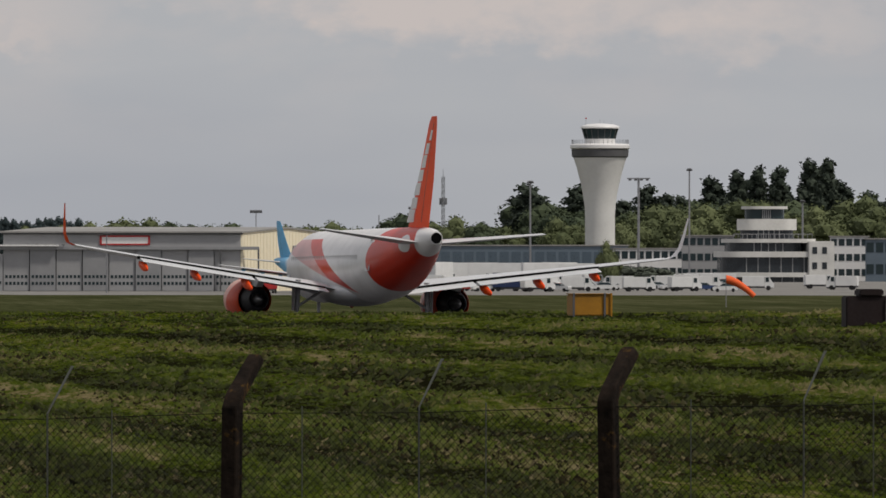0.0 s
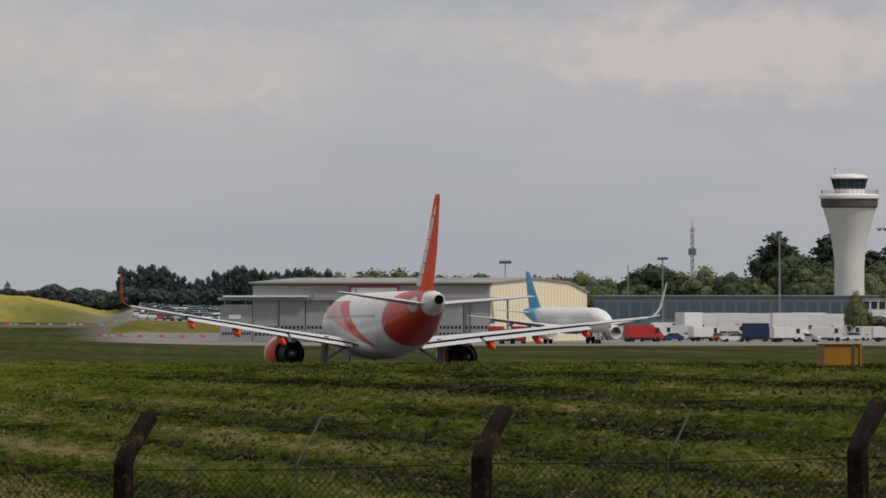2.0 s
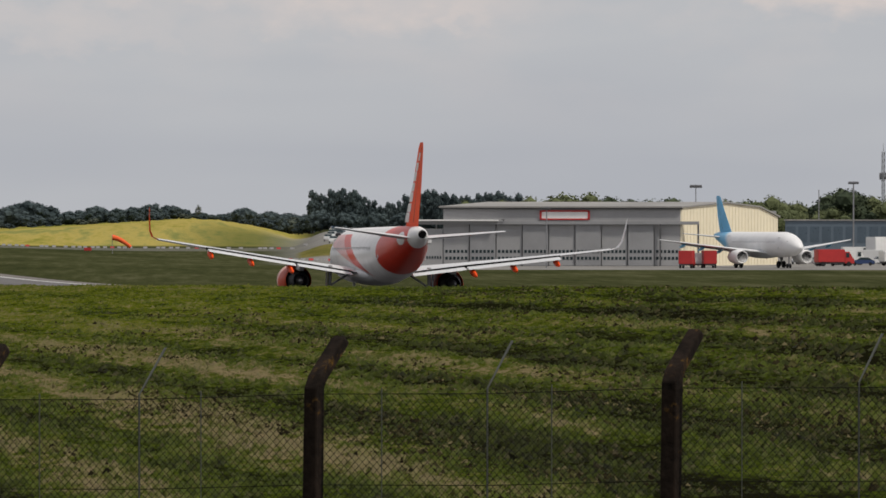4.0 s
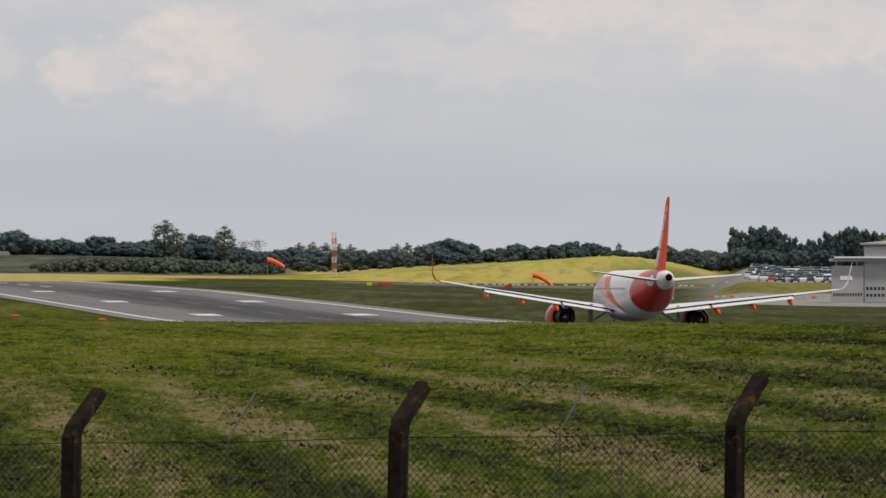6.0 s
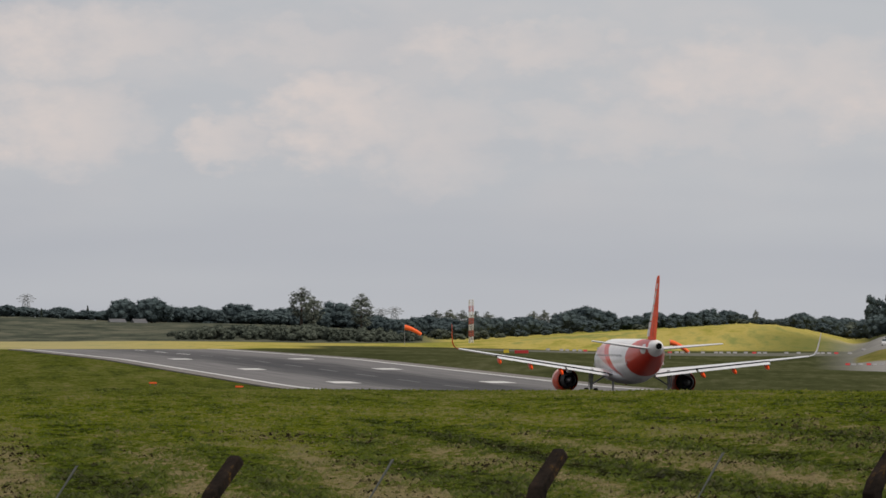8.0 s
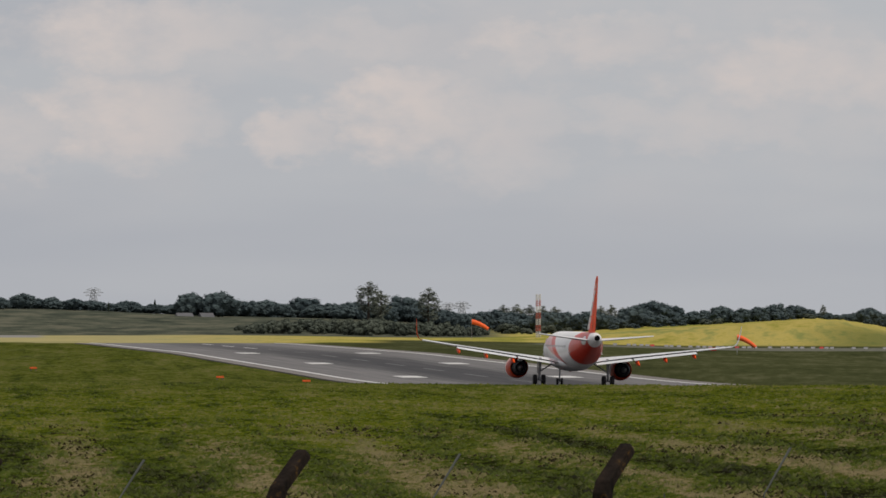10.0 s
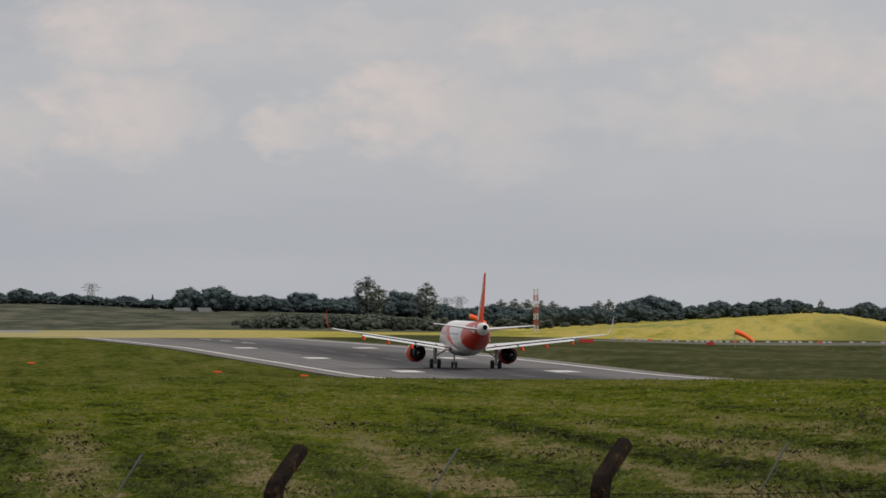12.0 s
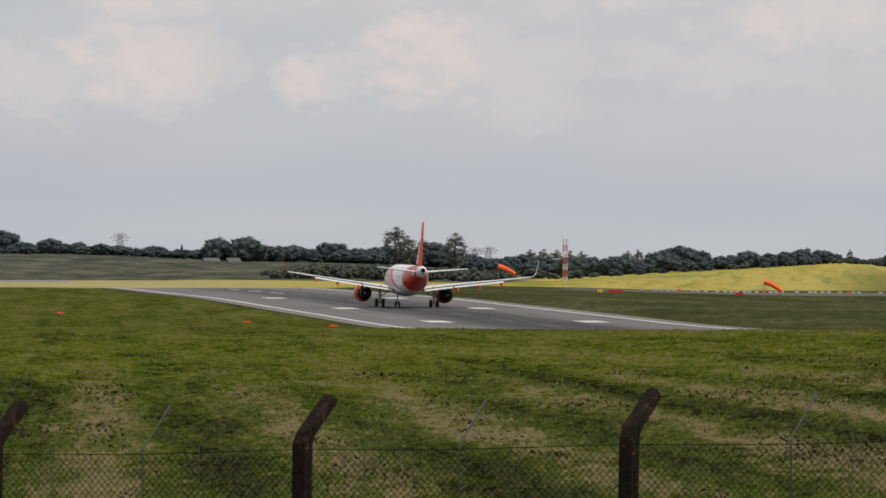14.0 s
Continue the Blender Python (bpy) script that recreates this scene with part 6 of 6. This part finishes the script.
def pylon(bearing, dist, top):
    v = spot(bearing, dist)
    zg = gz(v.x, v.y)
    h = EYE.z + dist * math.tan(radians(top)) - zg
    t = empty("power_pylon", "distant grey lattice power pylon", "pylon", "power line")
    t.matrix_basis = facing(bearing, dist, zg, 20)
    bm = bmesh.new()
    for sx in (-1, 1):
        for sy in (-1, 1):
            tube(bm, (sx * 2.2, sy * 2.2, 0), (sx * 0.5, sy * 0.5, h), 0.16, 0.12, 4)
    for k in range(6):
        z0, z1 = h * k / 6, h * (k + 1) / 6
        w0, w1 = 2.2 - 1.7 * k / 6, 2.2 - 1.7 * (k + 1) / 6
        for s in (-1, 1):
            tube(bm, (-w0, s * w0, z0), (w1, s * w1, z1), 0.1, 0.1, 4)
            tube(bm, (w0, s * w0, z0), (-w1, s * w1, z1), 0.1, 0.1, 4)
    part("lattice", bm, M_pylon, t)
    for f, w in ((0.72, 3.6), (0.84, 4.6), (0.95, 3.2)):
        bm = bmesh.new()
        for sx in (-1, 1):
            tube(bm, (sx * 0.5, 0, h * f), (sx * w, 0, h * f), 0.12, 0.08, 4)
            tube(bm, (sx * 0.5, 0, h * f + 1.1), (sx * w, 0, h * f + 0.05), 0.1, 0.08, 4)
        part("cross_arm", bm, M_pylon, t)


pylon(-4.409, 3800, 0.168)
pylon(-2.0, 3900, 0.082)
pylon(-2.09, 4200, 0.074)

for b, w in ((-3.80, 4.5), (-3.655, 3.6)):
    v = spot(b, 2655)
    zg = gz(v.x, v.y)
    hs = empty("house", "small white cottage among the far trees", "house")
    hs.matrix_basis = facing(b, 2655, zg, 15)
    rise = EYE.z + 2655 * math.tan(radians(0.012)) - zg
    part("wall", boxed(-w / 2, 0, -0.5, w / 2, 6, rise - 1.6), M_white, hs)
    part("roof", loft([[(x, -0.4, rise - 1.7), (x, 3, rise), (x, 6.4, rise - 1.7)] for x in (-w / 2 - 0.3, w / 2 + 0.3)]), M_dkgrey, hs, "dark pitched roof")
    for x in (-w * 0.28, w * 0.28):
        part("window", boxed(x - 0.6, -0.05, rise - 3.2, x + 0.6, 0.02, rise - 2.2), M_glass, hs)

# dark hut by the brow of the field
_v = spot(7.62, 200)
_z = gz(_v.x, _v.y)
hut = empty("equipment_hut", "low dark brown equipment hut in the grass", "hut")
hut.matrix_basis = facing(7.62, 200, _z, 5)
M_brown = painted("dark_brown_boards", (0.016, 0.008, 0.008), 0.95, 0.25, 1.5)
part("body", boxed(-0.55, -0.5, -0.1, 0.9, 0.8, 0.66, bevel=0.03), M_brown, hut)
part("lid", boxed(-0.25, -0.55, 0.66, 0.3, 0.85, 0.82, bevel=0.03), M_brown, hut)
part("corner_board", boxed(0.36, -0.56, 0.0, 0.42, -0.5, 0.64), M_mastwhite, hut)


# ---- fence mesh, wires and the steel posts behind ----
def fence_mesh():
    """Chain link: two families of thin slanting strands between the posts."""
    verts, faces = [], []
    u0, u1, pitch, r = -62.0, 2.0, 0.062, 0.0022

    def strand(a, b):
        a, b = Vector(a), Vector(b)
        d = (b - a).normalized()
        s = d.cross(N_OUT).normalized() * r
        n = N_OUT * r
        base = len(verts)
        for p in (a, b):
            verts.extend([tuple(p + s), tuple(p - s * 0.5 + n), tuple(p - s * 0.5 - n)])
        for i in range(3):
            j = (i + 1) % 3
            faces.append((base + i, base + j, base + 3 + j, base + 3 + i))

    def top(u):
        return 6.57 + 0.076 * (u - U0) / 3.0 - 0.40

    n = int((u1 - u0) / pitch)
    for k in range(n):
        u = u0 + k * pitch
        if u > u1 - 2:
            continue
        p = fence_at(u)
        zg = gz(p.x, p.y) + 0.6
        z1 = top(u)
        h = z1 - zg
        q = fence_at(u + h)
        strand((p.x, p.y, zg), (q.x, q.y, z1))
        strand((p.x, p.y, z1), (q.x, q.y, zg))
    me = bpy.data.meshes.new("chain_link")
    me.from_pydata(verts, [], faces)
    me.materials.append(M_wire)
    ob = new("chain_link", me)
    ob.parent = fence
    tagged(ob, "dark chain-link netting", kind="stuff")


fence_mesh()
for k in range(-4, 8):
    for lift, out in ((-0.40, 0.0), (-1.1, 0.0)):
        a = fence_at(post_u(k)) + N_OUT * out
        b = fence_at(post_u(k + 1)) + N_OUT * out
        za, zb = 6.57 + 0.076 * k + lift, 6.57 + 0.076 * (k + 1) + lift
        bm = bmesh.new()
        mid = (Vector((a.x, a.y, za)) + Vector((b.x, b.y, zb))) / 2 - Vector((0, 0, 0.02))
        tube(bm, (a.x, a.y, za), mid, 0.003, 0.003, 4)
        tube(bm, mid, (b.x, b.y, zb), 0.003, 0.003, 4)
        part("line_wire", bm, M_wire, fence)


M_stay = painted("pale_angle_iron", (0.062, 0.066, 0.056), 0.6, 0.2, 3.0)
for k in range(-4, 8):
    p = fence_at((post_u(k) + post_u(k + 1)) / 2)
    zg = gz(p.x, p.y)
    h = 6.55 + 0.076 * (k + 0.5) - zg
    rings = [[(-w, q - 0.008, z), (w, q - 0.008, z), (w, q + 0.008, z), (-w, q + 0.008, z)] for q, z, w in ((0, -0.2, 0.004), (0, h - 0.36, 0.004), (0.42, h, 0.009))]
    st = part("steel_stay", loft(rings), M_stay, fence, "thin cranked steel stay")
    st.matrix_basis = pose(p.x, p.y, zg, 0, 0, -29.5)
    for at in (post_u(k) + 0.62, (post_u(k) + post_u(k + 1)) / 2 + 0.55):
        p = fence_at(at)
        zg = gz(p.x, p.y)
        h = 6.22 + 0.076 * (at - U0) / 3.035 - zg
        bm = bmesh.new()
        tube(bm, (0, 0, -0.2), (0, 0, h), 0.003, 0.005, 5)
        pin = part("steel_picket", bm, M_stay, fence, "thin straight steel picket")
        pin.matrix_basis = pose(p.x, p.y, zg, 0, 0, -29.5)


# ---- rough grass of the field ----
def tuft_material():
    m = Mat("grass_blades", 0.9, spec=0.05)
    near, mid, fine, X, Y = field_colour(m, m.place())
    isl = m.node("ShaderNodeNewGeometry").outputs["Random Per Island"]
    own = m.ramp(isl, [(0.0, (0.013, 0.013, 0.006)), (0.35, (0.034, 0.044, 0.007)), (0.8, (0.060, 0.078, 0.012)), (1.0, (0.11, 0.093, 0.05))])
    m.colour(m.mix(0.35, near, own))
    return m.m


def grass(name, n, r0, r1, power, hmin, hmax, seed, label, mat, patchy=0.0):
    rng = np.random.default_rng(seed)
    u = rng.uniform(0, 1, n)
    q = 1 - power
    r = (r0 ** q + u * (r1 ** q - r0 ** q)) ** (1 / q)
    a = np.radians(rng.uniform(-5.4, 8.0, n))
    x, y = r * np.sin(a), r * np.cos(a)
    if patchy:
        # kept in drifts along the mown swaths
        o, s = x * 0.9968 + y * 0.0802, -x * 0.0802 + y * 0.9968
        drift = lumps(o / 2.6, s / 34.0, 11) * 0.6 + lumps(o / 0.9, s / 9.0, 12) * 0.5 + 0.25 * np.sin(o * 1.396 + 1.0)
        keep = drift + rng.normal(0, 0.22, n) > patchy
        x, y = x[keep], y[keep]
        n = len(x)
    z = ground_z(x, y) + clods(x, y) - 0.02
    clump = 0.5 + 0.5 * np.sin(x * 1.7 + 2.0 * np.sin(y * 0.13)) * np.sin(y * 0.23 + x * 0.4)
    h = (hmin + (hmax - hmin) * rng.uniform(0, 1, n) ** 1.6) * (0.55 + 0.8 * clump)
    # low uneven tussocks: four sides round a leaning tip
    sides = 4
    V = np.zeros((n, sides + 1, 3))
    t0 = rng.uniform(0, 2 * np.pi, n)
    for b in range(sides):
        t = t0 + b * 2 * np.pi / sides + rng.uniform(-0.4, 0.4, n)
        w = h * rng.uniform(0.5, 1.5, n)
        V[:, b] = np.column_stack([x + w * np.cos(t), y + w * 1.6 * np.sin(t), z])
    V[:, sides] = np.column_stack([x + rng.normal(0, 0.5, n) * h, y + rng.normal(0, 0.5, n) * h, z + h])
    verts = V.reshape(-1, 3)
    base = np.arange(n)[:, None] * (sides + 1)
    tris = np.stack([np.column_stack([base + b, base + (b + 1) % sides, base + sides]) for b in range(sides)], 1).reshape(-1)
    me = bpy.data.meshes.new(name)
    me.vertices.add(len(verts))
    me.vertices.foreach_set("co", verts.ravel())
    nf = len(tris) // 3
    me.loops.add(nf * 3)
    me.loops.foreach_set("vertex_index", tris.astype(np.int32))
    me.polygons.add(nf)
    me.polygons.foreach_set("loop_start", np.arange(0, nf * 3, 3, dtype=np.int32))
    me.update(calc_edges=True)
    me.materials.append(mat)
    tagged(new(name, me), label, "grass", kind="stuff")


def clod_material():
    """Turned soil and old cuttings lying on the mown ground."""
    m = Mat("soil_and_cuttings", 0.95, spec=0.0)
    isl = m.node("ShaderNodeNewGeometry").outputs["Random Per Island"]
    m.colour(m.ramp(isl, [(0.0, (0.010, 0.008, 0.005)), (0.5, (0.030, 0.026, 0.013)), (0.68, (0.055, 0.056, 0.016)), (0.85, (0.075, 0.066, 0.032)), (1.0, (0.12, 0.10, 0.055))]))
    return m.m


M_tuft = tuft_material()
grass("field_grass", 190000, 110, 620, 1.15, 0.02, 0.12, 4, "rough tufted green and straw-coloured field grass", M_tuft)
grass("soil_clods", 200000, 110, 330, 1.5, 0.015, 0.10, 9, "dark soil clods and dry cuttings in drifts", clod_material(), 0.36)

def motions():
    rows = []
    T = (0, 0.5, 1, 1.5, 2.2, 3.2, 4.3, 5, 5.7, 6.5, 7.5, 8.5, 9.7, 11, 11.7, 12.5, 13.2, 14)
    for t in T:
        s = distance(t)
        x, y = runway_xy(s, 0)
        za, zb = float(runway_z(s)), float(runway_z(s + 12.64))
        swing = float(np.interp(t, (0, 5, 8.5, 14), (0, 0, 1.0, 1.5)))
        rows.append((t, pose(x, y, za, math.degrees(math.atan2(zb - za, 12.64)), 1.3, math.degrees(B) + swing)))
    walk(jet, rows)


def distance(t):
    """How far along the runway the main wheels are: a steady take-off run."""
    base = 499.2 + 35.36077 * t + 0.96430 * t * t + 0.01743 * t ** 3
    return base + float(np.interp(t, (8.5, 11.0, 12.2, 13.5), (0.0, 3.0, 4.0, 0.0)))


motions()
